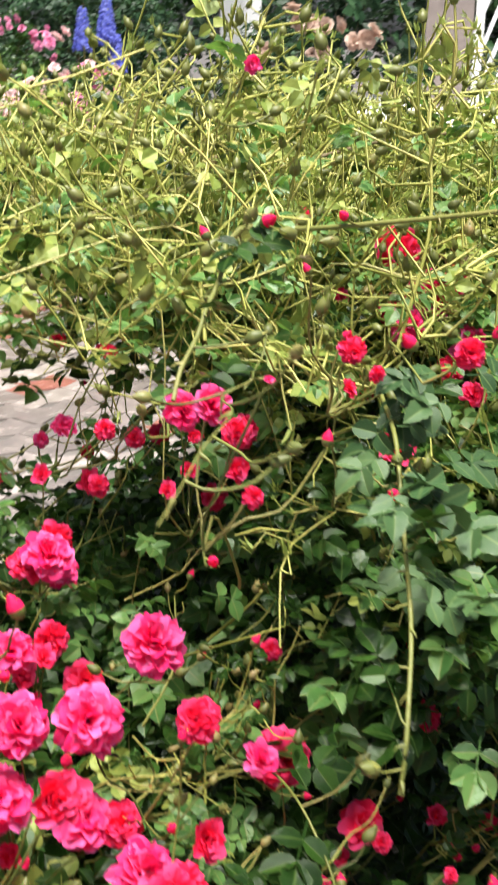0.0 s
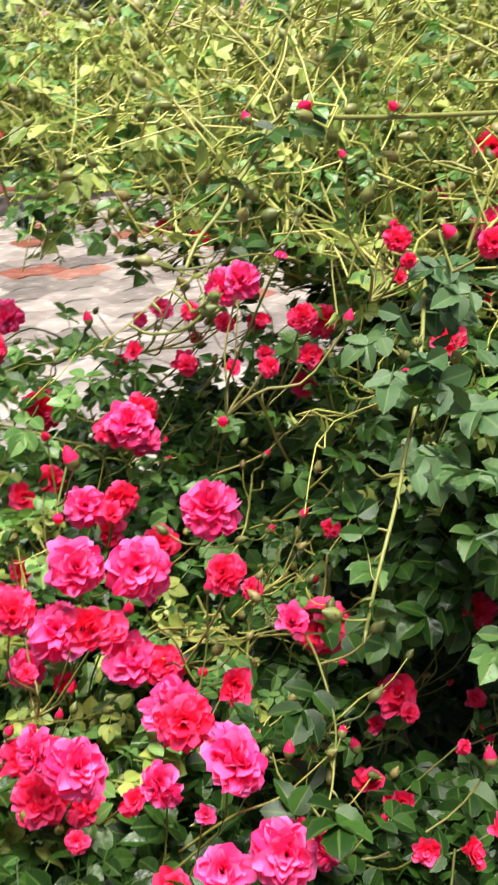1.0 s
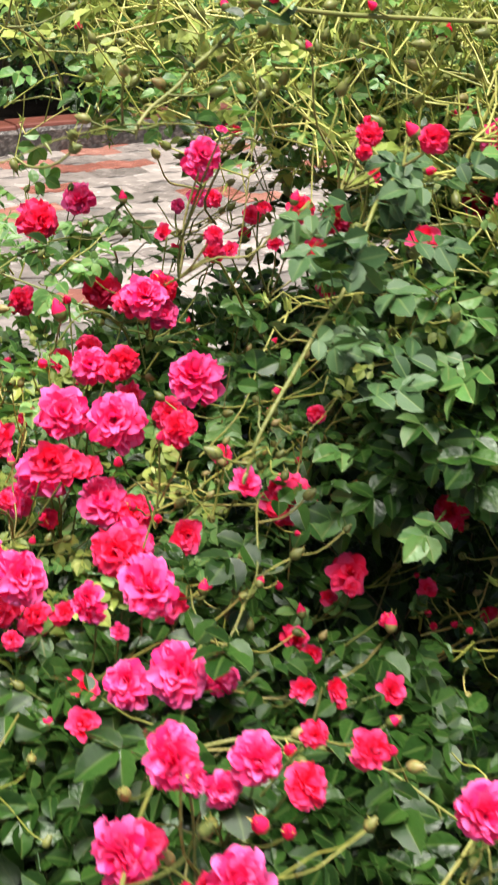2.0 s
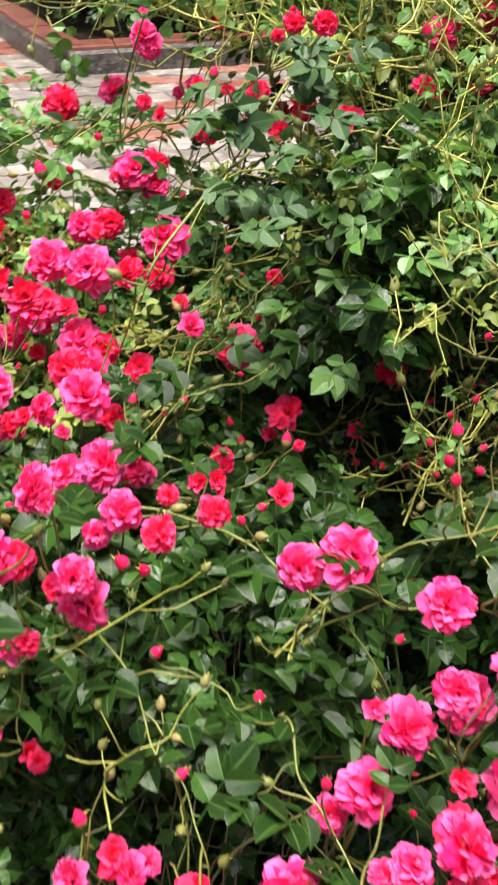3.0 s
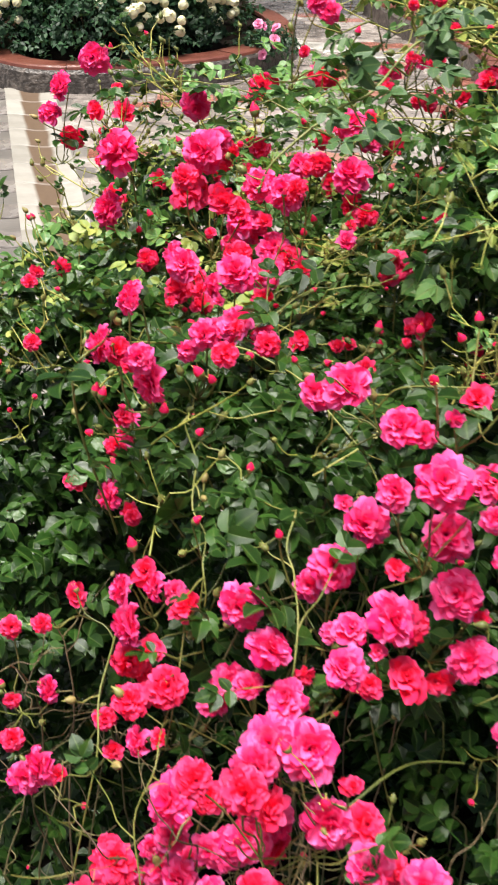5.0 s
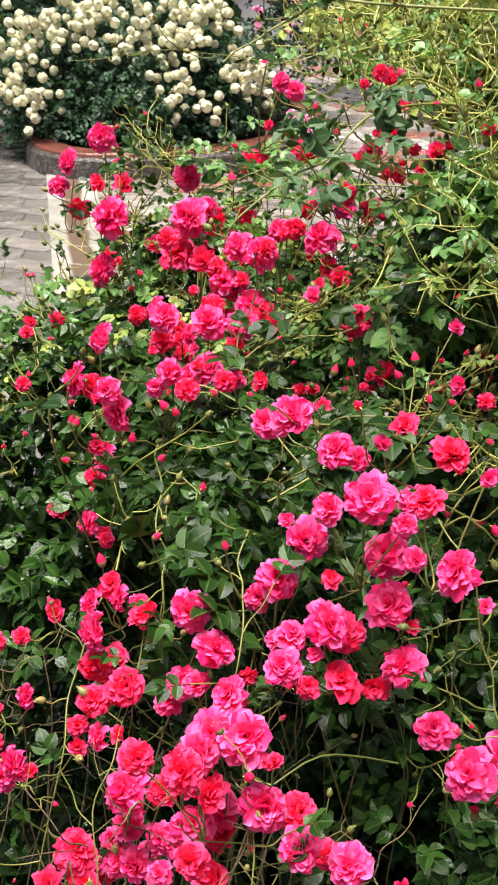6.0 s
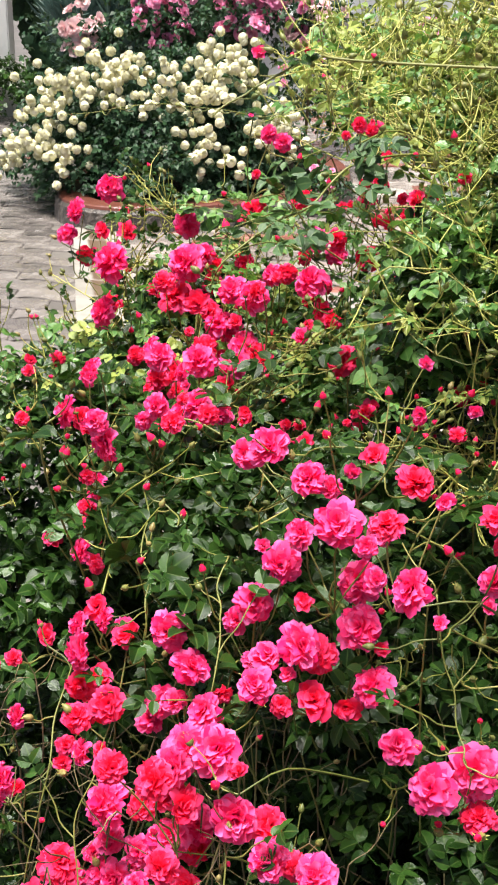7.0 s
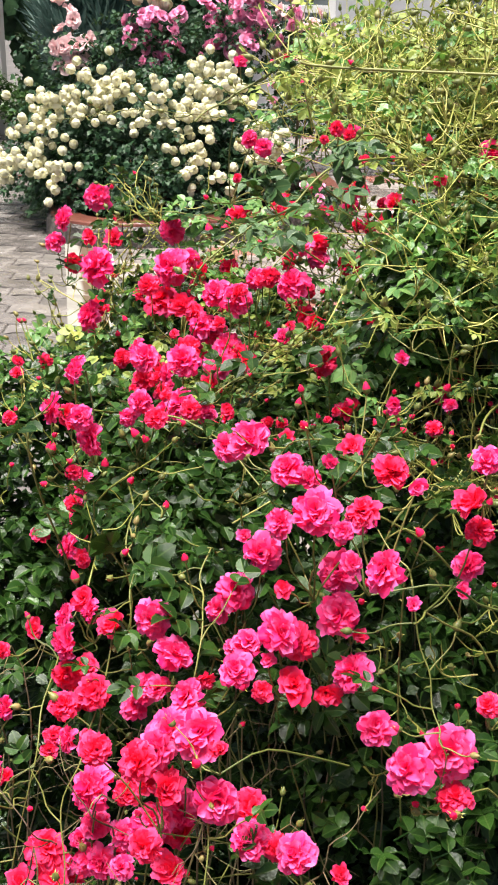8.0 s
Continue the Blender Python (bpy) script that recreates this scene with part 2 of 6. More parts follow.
def compound(segments, teeth, leaflets=5, seed=0, stalk_rows=2):
    """A pinnate rose leaf of length 1: a thin stalk with paired leaflets and one at its tip."""
    r = np.random.default_rng(seed)
    h = Heap()
    rim = []
    if stalk_rows:
        h.add(*tube(smooth_line([(0, 0, 0), (0, 0.3, 0.03), (0, 0.62, 0.02)], stalk_rows), 0.014, 0.010, 3))
        rim.append(np.full(h.n, 0.5))
    spots = [((0, 0.6, 0.02), 0.0, 0.46)]
    pairs = (leaflets - 1) // 2
    for k in range(pairs):
        y = 0.56 - 0.27 * k
        for s in (-1, 1):
            spots.append(((0, y, 0.02), s * radians(62 + 8 * k), 0.40 - 0.06 * k))
    for p, a, size in spots:
        a += r.normal(0, 0.12)
        v, f = leaflet(segments, teeth, fold=0.36 + r.normal(0, 0.10), droop=0.22 + r.normal(0, 0.14), wide=0.37)
        m = turned([p], [(math.sin(a), math.cos(a), r.normal(0.02, 0.2))], [(r.normal(0, 0.38), r.normal(0, 0.22), 1)], size)[0]
        h.add(v @ m[:3, :3].T + m[:3, 3], f)
        rim.append(np.r_[np.zeros(segments + 2), np.ones(len(v) - segments - 2)])
    verts = np.concatenate(h.v)
    ACROSS[id(verts)] = np.concatenate(rim)
    return verts, h.f


def rose(seed, layers=(11, 11, 10, 8, 6), open_=1.0, rows=5, cols=4, ruffle=0.10, ball=False):
    """A double rose of radius about 0.5, its face towards z: rounded, cupped petals in whorls, the inner ones upright and furled. ball: a closed pompon."""
    r = np.random.default_rng(seed)
    h = Heap()
    total = len(layers)
    for k, count in enumerate(layers):
        q = k / max(total - 1, 1)
        reach = 0.50 - 0.39 * q ** 0.9
        lean = radians((80 - 58 * q) * open_ + 4)
        for j in range(count):
            a0 = 2 * np.pi * (j + 0.5 * (k % 2)) / count + r.normal(0, 0.16)
            ln = lean + r.normal(0, 0.13)
            le = min(reach / max(math.sin(lean * 0.86), 0.25), 0.52) * r.uniform(0.84, 1.08)
            ph = r.uniform(0, 6.28)
            half = (0.158 - 0.055 * q) * r.uniform(0.9, 1.2) * (1.35 if count < 8 and k == 0 else 1.0)
            ruf = ruffle * r.uniform(0.3, 1.3)
            curl = r.uniform(0.1, 0.75) * (1 - 0.7 * q)
            verts, out, up = [], 0.0, 0.05 * q
            for i in range(rows + 1):
                t = i / rows
                w = half * (0.22 + 0.78 * math.sin(math.pi * min(0.5, 0.62 * t))) if t < 0.8 else half * (0.97 if t < 0.9 else 0.70)
                if ball:
                    R = 0.42 - 0.17 * q
                    th = math.pi * (0.12 + (0.68 + 0.17 * q + 0.08 * r.random()) * t)
                    out, up, bend = R * math.sin(th), 0.42 - R * math.cos(th), th * 0.6
                else:
                    bend = ln * (0.45 + 0.62 * t ** 0.9) + curl * max(0, t - 0.55) * 2
                    if i:
                        out += le / rows * math.sin(bend)
                        up += le / rows * math.cos(bend)
                for c in range(cols + 1):
                    u = c / cols * 2 - 1
                    cup = (0.30 + 0.35 * q) * u * u * w
                    wave = ruf * le * t * t * (math.sin(ph + 2.8 * u + 2 * t) + 0.3 * math.sin(2 * ph + 6.0 * u))
                    back = -(0.26 * half) * u * u * (t > 0.75) * (1.0 if t > 0.9 else 0.35) - (0.03 * (abs(u) < 0.25) + 0.014 * math.sin(ph + 7 * u)) * (t > 0.9)
                    o = out + back * math.sin(bend) - cup * math.cos(bend) * 0.8
                    z = up + cup * math.sin(bend) * 0.7 + wave + back * math.cos(bend)
                    verts.append((o * math.cos(a0) - w * u * math.sin(a0), o * math.sin(a0) + w * u * math.cos(a0), z))
            faces = [[i * (cols + 1) + c, i * (cols + 1) + c + 1, (i + 1) * (cols + 1) + c + 1, (i + 1) * (cols + 1) + c] for i in range(rows) for c in range(cols)]
            h.add(verts, faces)
    v = np.concatenate(h.v)
    return v * (0.5 / np.quantile(np.hypot(v[:, 0], v[:, 1]), 0.96)), h.f


def dome_rose(seed, layers=(14, 14, 13, 12, 10, 8, 5), open_=1.0, rows=5, cols=4, ruffle=0.115):
    """A crowded domed rose of radius 0.5, its face towards z: many small ruffled petals, uneven from side to side."""
    r = np.random.default_rng(seed)
    h = Heap()
    along = []
    total = len(layers)
    shift = r.normal(0, 0.022, 2)
    heavy = r.uniform(0, 6.28)
    for k, count in enumerate(layers):
        q = k / max(total - 1, 1)
        for j in range(count):
            a0 = 2 * np.pi * (j + 0.5 * (k % 2)) / count + r.normal(0, 0.20)
            full = 1 + 0.10 * math.cos(a0 - heavy)
            ln = radians((99 - 84 * q ** 1.15) * open_) + r.normal(0, 0.14)
            le = (0.45 - 0.10 * q) * full * r.uniform(0.84, 1.10)
            half = (0.122 - 0.036 * q) * r.uniform(0.85, 1.3)
            ph, ruf, curl = r.uniform(0, 6.28), ruffle * r.uniform(0.4, 1.4), r.uniform(-0.1, 0.9)
            verts, out, up = [], 0.0, 0.06 * q
            for i in range(rows + 1):
                t = i / rows
                w = half * (0.25, 0.62, 0.90, 1.0, 0.94, 0.66)[round(t * 5)]
                bend = ln * (0.38 + 0.66 * t) + curl * max(0, t - 0.6) * 2
                if i:
                    out += le / rows * math.sin(bend)
                    up += le / rows * math.cos(bend)
                for c in range(cols + 1):
                    u = c / cols * 2 - 1
                    cup = (0.45 + 0.3 * q) * u * u * w
                    wave = ruf * le * t * t * (math.sin(ph + 3.1 * u + 2 * t) + 0.45 * math.sin(2 * ph + 6.5 * u))
                    back = -(0.30 * half) * u * u * (t > 0.75) * (1.0 if t > 0.9 else 0.35) - (0.035 * (abs(u) < 0.25) + 0.016 * math.sin(ph + 7 * u)) * (t > 0.9)
                    o = out + back * math.sin(bend) - cup * math.cos(bend) * 0.8 - 0.5 * wave * math.cos(bend)
                    z = up + cup * math.sin(bend) * 0.7 + wave * math.sin(bend) + back * math.cos(bend)
                    verts.append((o * math.cos(a0) - w * u * math.sin(a0) + shift[0] * q, o * math.sin(a0) + w * u * math.cos(a0) + shift[1] * q, z))
                    along.append(t)
            faces = [[i * (cols + 1) + c, i * (cols + 1) + c + 1, (i + 1) * (cols + 1) + c + 1, (i + 1) * (cols + 1) + c] for i in range(rows) for c in range(cols)]
            h.add(verts, faces)
    v = np.concatenate(h.v)
    v = v * min(1.2, 0.5 / np.quantile(np.hypot(v[:, 0], v[:, 1]), 0.95))
    ACROSS[id(v)] = np.array(along)
    return v, h.f


def lathe(profile, sides=7):
    """A round body from rows of radius and height."""
    verts = [(rr * math.cos(2 * math.pi * s / sides), rr * math.sin(2 * math.pi * s / sides), z) for rr, z in profile for s in range(sides)]
    faces = [[i * sides + s, i * sides + (s + 1) % sides, (i + 1) * sides + (s + 1) % sides, (i + 1) * sides + s] for i in range(len(profile) - 1) for s in range(sides)]
    return np.array(verts), faces


def sepals(count, length, lean, z0, seed):
    r = np.random.default_rng(seed)
    h = Heap()
    for j in range(count):
        a, ln = 2 * np.pi * j / count + r.normal(0, 0.15), lean + r.normal(0, 0.25)
        le = length * r.uniform(0.7, 1.2)
        d = np.array([math.cos(a), math.sin(a), 0])
        s = np.array([-math.sin(a), math.cos(a), 0])
        tip = d * le * math.sin(ln) + np.array([0, 0, z0 + le * math.cos(ln)])
        mid = d * (le * 0.5 * math.sin(ln * 0.7) + 0.05) + np.array([0, 0, z0 + le * 0.5 * math.cos(ln * 0.7)])
        root = d * 0.13 + np.array([0, 0, z0])
        h.add([root - s * 0.07, root + s * 0.07, mid + s * 0.05, tip, mid - s * 0.05], [[0, 1, 2, 4], [2, 3, 4]])
    return np.concatenate(h.v), h.f


# ---- ground and paving ----
ground = new("ground", mesh_of("ground", [(-400, -400, -0.006), (400, -400, -0.006), (400, 400, -0.006), (-400, 400, -0.006)], [[0, 1, 2, 3]], M_JOINT, False))
tagged(ground, "dark sandy ground under the paving", "ground", kind="structure")


def strip_x(y):
    """The middle of the cream paver strip."""
    return -0.575 - 0.157 * (y - 4.25)


def wavy_paver(length, width, thick=0.05, n=8):
    """One interlocking paver with wavy long sides and a bevelled top."""
    top = []
    for i in range(n + 1):
        u = i / n
        top.append(((u - 0.5) * length, -width / 2 + 0.20 * width * math.sin(2 * math.pi * u)))
    for i in range(n + 1):
        u = 1 - i / n
        top.append(((u - 0.5) * length, width / 2 + 0.20 * width * math.sin(2 * math.pi * u)))
    k = len(top)
    g = 0.955
    verts = [(x * g, y * g, 0.0) for x, y in top] + [(x * 0.985, y * 0.985, -0.004) for x, y in top] + [(x * 0.985, y * 0.985, -thick) for x, y in top]
    faces = [list(range(k))]
    for r in range(2):
        faces += [[r * k + (j + 1) % k, r * k + j, (r + 1) * k + j, (r + 1) * k + (j + 1) % k] for j in range(k)]
    return np.array(verts), faces


def strip_paver_mesh(length, width, thick=0.05):
    """A channel stone of the drain: straight sides, wavy end joints and a shallow trough along y."""
    n = 12
    wave = lambda u: 0.05 * length * math.sin(2 * math.pi * u)
    dip = lambda u: -0.010 * math.cos(math.pi * (u - 0.5)) ** 2
    verts, faces = [], []
    for i in range(n + 1):
        u = i / n
        x = (u - 0.5) * width * 0.985
        e = 0.482 * length
        verts += [(x, -e + wave(u), -thick), (x, -e - 0.004 + wave(u), dip(u) - 0.006), (x, -e + 0.004 + wave(u), dip(u)), (x, e - 0.004 + wave(u), dip(u)), (x, e + 0.004 + wave(u), dip(u) - 0.006), (x, e + wave(u), -thick)]
    for i in range(n):
        faces += [[6 * i + j, 6 * i + 6 + j, 6 * i + 7 + j, 6 * i + 1 + j] for j in range(5)]
    faces += [list(range(6)), [6 * n + j for j in range(5, -1, -1)]]
    return np.array(verts), faces


def drain_surface():
    """Cream concrete with a wavering brown line along the trough."""
    m = surface("drain stone", [(0.20, 0.187, 0.162), (0.26, 0.244, 0.214), (0.32, 0.303, 0.268)], 0.5, 14, 0.10, per="object", spread=0.4, fine=3, gloss=0.3)
    n, l = m.node_tree.nodes, m.node_tree.links
    bsdf = n["Principled BSDF"]
    stone_tint = bsdf.inputs["Base Color"].links[0].from_socket
    co, sep, tex = n.new("ShaderNodeTexCoord"), n.new("ShaderNodeSeparateXYZ"), n.new("ShaderNodeTexNoise")
    tex.inputs["Scale"].default_value = 3.0
    l.new(co.outputs["Object"], sep.inputs[0])
    l.new(co.outputs["Object"], tex.inputs["Vector"])
    away = n.new("ShaderNodeMath")
    away.operation = "ABSOLUTE"
    l.new(sep.outputs["X"], away.inputs[0])
    push = n.new("ShaderNodeMath")
    push.operation = "MULTIPLY_ADD"
    l.new(tex.outputs["Fac"], push.inputs[0])
    push.inputs[1].default_value = 0.03
    l.new(away.outputs[0], push.inputs[2])
    edge = n.new("ShaderNodeMapRange")
    edge.inputs["From Min"].default_value, edge.inputs["From Max"].default_value = 0.050, 0.064
    edge.inputs["To Min"].default_value, edge.inputs["To Max"].default_value = 1.0, 0.0
    l.new(push.outputs[0], edge.inputs["Value"])
    mix = n.new("ShaderNodeMix")
    mix.data_type = "RGBA"
    l.new(edge.outputs["Result"], mix.inputs["Factor"])
    l.new(stone_tint, mix.inputs["A"])
    mix.inputs["B"].default_value = (0.10, 0.066, 0.042, 1)
    l.new(mix.outputs["Result"], bsdf.inputs["Base Color"])
    return m


def lay_paving():
    """Rows of pavers along x, a cream strip along y, a few red ones among the grey."""
    pavement = thing("pavement", "wet interlocking concrete pavers, grey with red and cream ones", "pavement", kind="structure")
    L, B = 0.26, 0.135
    v, f = wavy_paver(L, B)
    meshes = {"g": mesh_of("paver", v, f, M_PAVER, False), "d": mesh_of("paver_dark", v, f, M_PAVER_DARK, False), "r": mesh_of("paver_red", v, f, M_PAVER_RED, False)}
    far = {"g": Heap(), "d": Heap(), "r": Heap()}
    cheap = wavy_paver(L, B, n=3)
    r = np.random.default_rng(3)
    near = 0
    for row in range(-16, 78):
        y = 0.5 + row * B
        for col in range(-22, 32):
            x = col * L + (row % 2) * L / 2
            # the field is split by the strip, its rows pushed out to either side
            side = 1 if x > -0.5 else -1
            x = x + strip_x(y) + 0.5 + side * 0.06
            if abs(x - strip_x(y)) < 0.185:
                x = strip_x(y) + math.copysign(0.2135, x - strip_x(y)) if abs(x - strip_x(y)) > 0.10 else 99
            if x > 50:
                continue
            if 1.9 > y > -0.45 and -0.3 < x < 1.4:
                continue
            kind = "r" if r.random() < (0.24 if y > 4.4 and x > -0.5 else 0.04) else "g" if x > strip_x(y) else "d"
            m = Matrix.Translation((x, y, r.normal(0, 0.0012))) @ Euler((r.normal(0, 0.006), r.normal(0, 0.006), r.normal(0, 0.01))).to_matrix().to_4x4()
            if near < 290 and 2.6 < y < 6.4 and -1.6 < x < 0.5 or (near < 295 and 2.6 < y < 4.6 and 0.8 < x < 2.4 and row % 2):
                child("paver", meshes[kind], pavement, m)
                near += 1
            else:
                far[kind].spread(*cheap, [np.array(m)])
    child("paver_field", far["g"].mesh("paver_field", M_FIELD, False), pavement, kind="stuff")
    child("dark_paver_field", far["d"].mesh("dark_paver_field", M_PAVER_DARK, False), pavement, kind="stuff", label="darker grey pavers beside the drain")
    child("red_paver_field", far["r"].mesh("red_paver_field", M_FIELD_RED, False), pavement, kind="stuff", label="scattered brick-red pavers")
    sv, sf = strip_paver_mesh(0.243, 0.22)
    me = mesh_of("strip_paver", sv, sf, drain_surface(), True, 30)
    for k in range(20):
        y = 1.6 + k * 0.243
        if y > 5.5:
            continue
        child("strip_paver", me, pavement, Matrix.Translation((strip_x(y), y, 0.008)) @ Matrix.Rotation(radians(8.9), 4, "Z"))
    return pavement


# ---- plants ----
def smoothstep(a, b, x):
    t = np.clip((x - a) / (b - a), 0, 1)
    return t * t * (3 - 2 * t)


def crown(x, y):
    """Height of the pink bush's leaf canopy."""
    z = 0.55 + 0.31 * smoothstep(0.46, 0.74, y) + 0.05 * smoothstep(0.95, 1.25, y)
    z = z - 0.16 * smoothstep(-0.12, -0.2, x) * (1 - smoothstep(0.84, 1.0, y))
    z = z - 0.07 * smoothstep(-0.05, -0.12, x) * (1 - smoothstep(0.68, 0.8, y))
    z = z - 0.15 * smoothstep(0.0, 0.09, x) * (1 - smoothstep(0.72, 0.85, y))
    z = z - 0.35 * smoothstep(-0.26, -0.38, x) * smoothstep(0.88, 1.0, y)
    z = z - 0.10 * smoothstep(0.06, 0.15, x) * smoothstep(0.74, 0.88, y) * (1 - smoothstep(1.0, 1.12, y))
    z = z - 0.5 * smoothstep(1.30, 1.50, y)
    return z + 0.02 * np.sin(23 * x + 5 * y) * np.sin(19 * y - 7 * x)


def lookout(n, r):
    """Random leaf directions that spread outwards and lie mostly face up."""
    a = r.uniform(0, 2 * np.pi, n)
    ahead = np.stack([np.cos(a), np.sin(a), r.normal(-0.15, 0.35, n)], 1)
    up = np.stack([r.normal(0, 0.45, n), r.normal(-0.25, 0.45, n), np.full(n, 1.0)], 1)
    return ahead, up


SPRAYS = []
# blossoms by spray: x, y, z, width, kind (f full, fl full and facing sideways, o open with stamens, r shaded by a deep
# red colour, h half open, b bud)
SPRAYS.append([
    (0.055, 0.532, 0.723, 0.016, "r"),
    (-0.139, 0.658, 0.640, 0.016, "r"),
    (-0.129, 0.653, 0.620, 0.024, "f"),
    (-0.106, 0.643, 0.636, 0.024, "f"),
    (-0.101, 0.638, 0.669, 0.023, "f"),
    (-0.101, 0.627, 0.710, 0.034, "f"),
    (-0.095, 0.625, 0.648, 0.026, "f"),
    (-0.088, 0.575, 0.776, 0.023, "r"),
    (-0.079, 0.599, 0.669, 0.018, "f"),
    (-0.078, 0.646, 0.690, 0.023, "r"),
    (-0.069, 0.623, 0.675, 0.026, "f"),
    (-0.064, 0.573, 0.771, 0.027, "r"),
    (-0.061, 0.620, 0.723, 0.028, "r"),
    (-0.059, 0.607, 0.700, 0.029, "f"),
    (-0.058, 0.546, 0.730, 0.023, "r"),
    (-0.057, 0.653, 0.768, 0.019, "f"),
])
SPRAYS.append([
    (-0.055, 0.605, 0.754, 0.028, "f"),
    (-0.050, 0.597, 0.730, 0.028, "r"),
    (-0.048, 0.618, 0.761, 0.033, "f"),
    (-0.046, 0.652, 0.796, 0.028, "o"),
    (-0.043, 0.631, 0.689, 0.029, "f"),
    (-0.040, 0.627, 0.673, 0.026, "r"),
    (-0.038, 0.638, 0.772, 0.029, "f"),
    (-0.029, 0.602, 0.770, 0.035, "f"),
    (-0.017, 0.592, 0.728, 0.033, "f"),
    (-0.014, 0.550, 0.795, 0.013, "r"),
    (-0.006, 0.643, 0.787, 0.026, "f"),
    (0.004, 0.573, 0.713, 0.029, "f"),
    (0.030, 0.564, 0.711, 0.028, "f"),
    (0.056, 0.617, 0.900, 0.016, "f"),
    (0.061, 0.607, 0.884, 0.016, "f"),
    (0.068, 0.633, 0.906, 0.023, "r"),
])
SPRAYS.append([
    (0.075, 0.570, 0.900, 0.029, "f"),
    (0.080, 0.607, 0.771, 0.026, "f"),
    (0.093, 0.577, 0.873, 0.011, "h"),
    (0.095, 0.578, 0.918, 0.009, "b"),
    (0.097, 0.616, 0.929, 0.013, "h"),
    (0.099, 0.592, 0.753, 0.033, "f"),
    (0.127, 0.601, 0.757, 0.037, "f"),
    (0.128, 0.602, 0.926, 0.025, "r"),
    (0.130, 0.593, 0.731, 0.024, "r"),
    (0.131, 0.619, 0.877, 0.022, "f"),
    (0.133, 0.605, 0.907, 0.019, "r"),
    (0.135, 0.647, 0.844, 0.013, "h"),
    (0.138, 0.560, 0.820, 0.016, "r"),
    (0.139, 0.629, 0.941, 0.020, "f"),
    (-0.209, 0.766, 0.660, 0.013, "r"),
    (-0.204, 0.730, 0.658, 0.018, "r"),
])
SPRAYS.append([
    (-0.184, 0.764, 0.726, 0.015, "r"),
    (-0.181, 0.689, 0.674, 0.028, "fl"),
    (-0.180, 0.743, 0.688, 0.022, "fl"),
    (-0.168, 0.686, 0.671, 0.016, "r"),
    (-0.144, 0.739, 0.668, 0.017, "r"),
    (-0.131, 0.744, 0.769, 0.023, "fl"),
    (-0.128, 0.721, 0.733, 0.024, "r"),
    (-0.125, 0.705, 0.741, 0.026, "r"),
    (-0.125, 0.706, 0.768, 0.031, "fl"),
    (-0.124, 0.751, 0.795, 0.012, "b"),
    (-0.123, 0.676, 0.739, 0.025, "r"),
    (-0.121, 0.718, 0.728, 0.021, "r"),
    (-0.120, 0.661, 0.721, 0.021, "fl"),
    (-0.118, 0.770, 0.912, 0.020, "f"),
    (-0.116, 0.733, 0.789, 0.020, "r"),
    (-0.113, 0.775, 0.893, 0.027, "fl"),
])
SPRAYS.append([
    (-0.111, 0.725, 0.784, 0.019, "fl"),
    (-0.110, 0.682, 0.738, 0.023, "r"),
    (-0.106, 0.662, 0.720, 0.016, "r"),
    (-0.090, 0.702, 0.786, 0.025, "r"),
    (-0.086, 0.731, 0.826, 0.009, "b"),
    (-0.067, 0.672, 0.755, 0.024, "f"),
    (-0.063, 0.670, 0.809, 0.028, "f"),
    (-0.020, 0.713, 0.793, 0.020, "f"),
    (-0.007, 0.701, 0.814, 0.029, "f"),
    (-0.001, 0.717, 0.847, 0.014, "h"),
    (0.001, 0.751, 0.906, 0.031, "f"),
    (0.001, 0.676, 0.790, 0.024, "f"),
    (0.010, 0.703, 0.840, 0.030, "f"),
    (0.014, 0.664, 0.782, 0.014, "h"),
    (0.021, 0.690, 0.871, 0.023, "f"),
    (0.023, 0.666, 0.804, 0.034, "o"),
])
SPRAYS.append([
    (0.024, 0.681, 0.827, 0.016, "r"),
    (0.025, 0.712, 0.900, 0.026, "f"),
    (0.032, 0.660, 0.766, 0.030, "r"),
    (0.035, 0.687, 0.939, 0.010, "b"),
    (0.043, 0.672, 0.887, 0.034, "f"),
    (0.054, 0.709, 0.905, 0.014, "h"),
    (0.061, 0.682, 0.808, 0.033, "f"),
    (0.064, 0.731, 0.815, 0.034, "f"),
    (0.069, 0.722, 0.910, 0.024, "r"),
    (0.071, 0.670, 0.772, 0.031, "f"),
    (0.075, 0.695, 0.874, 0.025, "f"),
    (0.075, 0.680, 0.793, 0.013, "r"),
    (0.087, 0.737, 0.921, 0.011, "b"),
    (0.090, 0.681, 0.957, 0.013, "h"),
    (0.091, 0.682, 0.911, 0.027, "r"),
    (0.142, 0.775, 0.924, 0.013, "h"),
])
SPRAYS.append([
    (-0.210, 0.798, 0.697, 0.017, "r"),
    (-0.169, 0.858, 0.777, 0.018, "r"),
    (-0.164, 0.788, 0.730, 0.019, "r"),
    (-0.147, 0.801, 0.876, 0.010, "b"),
    (-0.144, 0.845, 0.773, 0.023, "fl"),
    (-0.143, 0.799, 0.908, 0.025, "fl"),
    (-0.142, 0.786, 0.881, 0.010, "b"),
    (-0.139, 0.847, 0.797, 0.011, "b"),
    (-0.130, 0.804, 0.857, 0.014, "r"),
    (-0.130, 0.845, 0.828, 0.026, "fl"),
    (-0.129, 0.814, 0.780, 0.015, "r"),
    (-0.127, 0.805, 0.781, 0.013, "r"),
    (-0.125, 0.803, 0.938, 0.023, "fl"),
    (-0.124, 0.793, 0.937, 0.011, "h"),
    (-0.105, 0.791, 0.867, 0.011, "b"),
    (-0.083, 0.807, 0.885, 0.012, "b"),
])
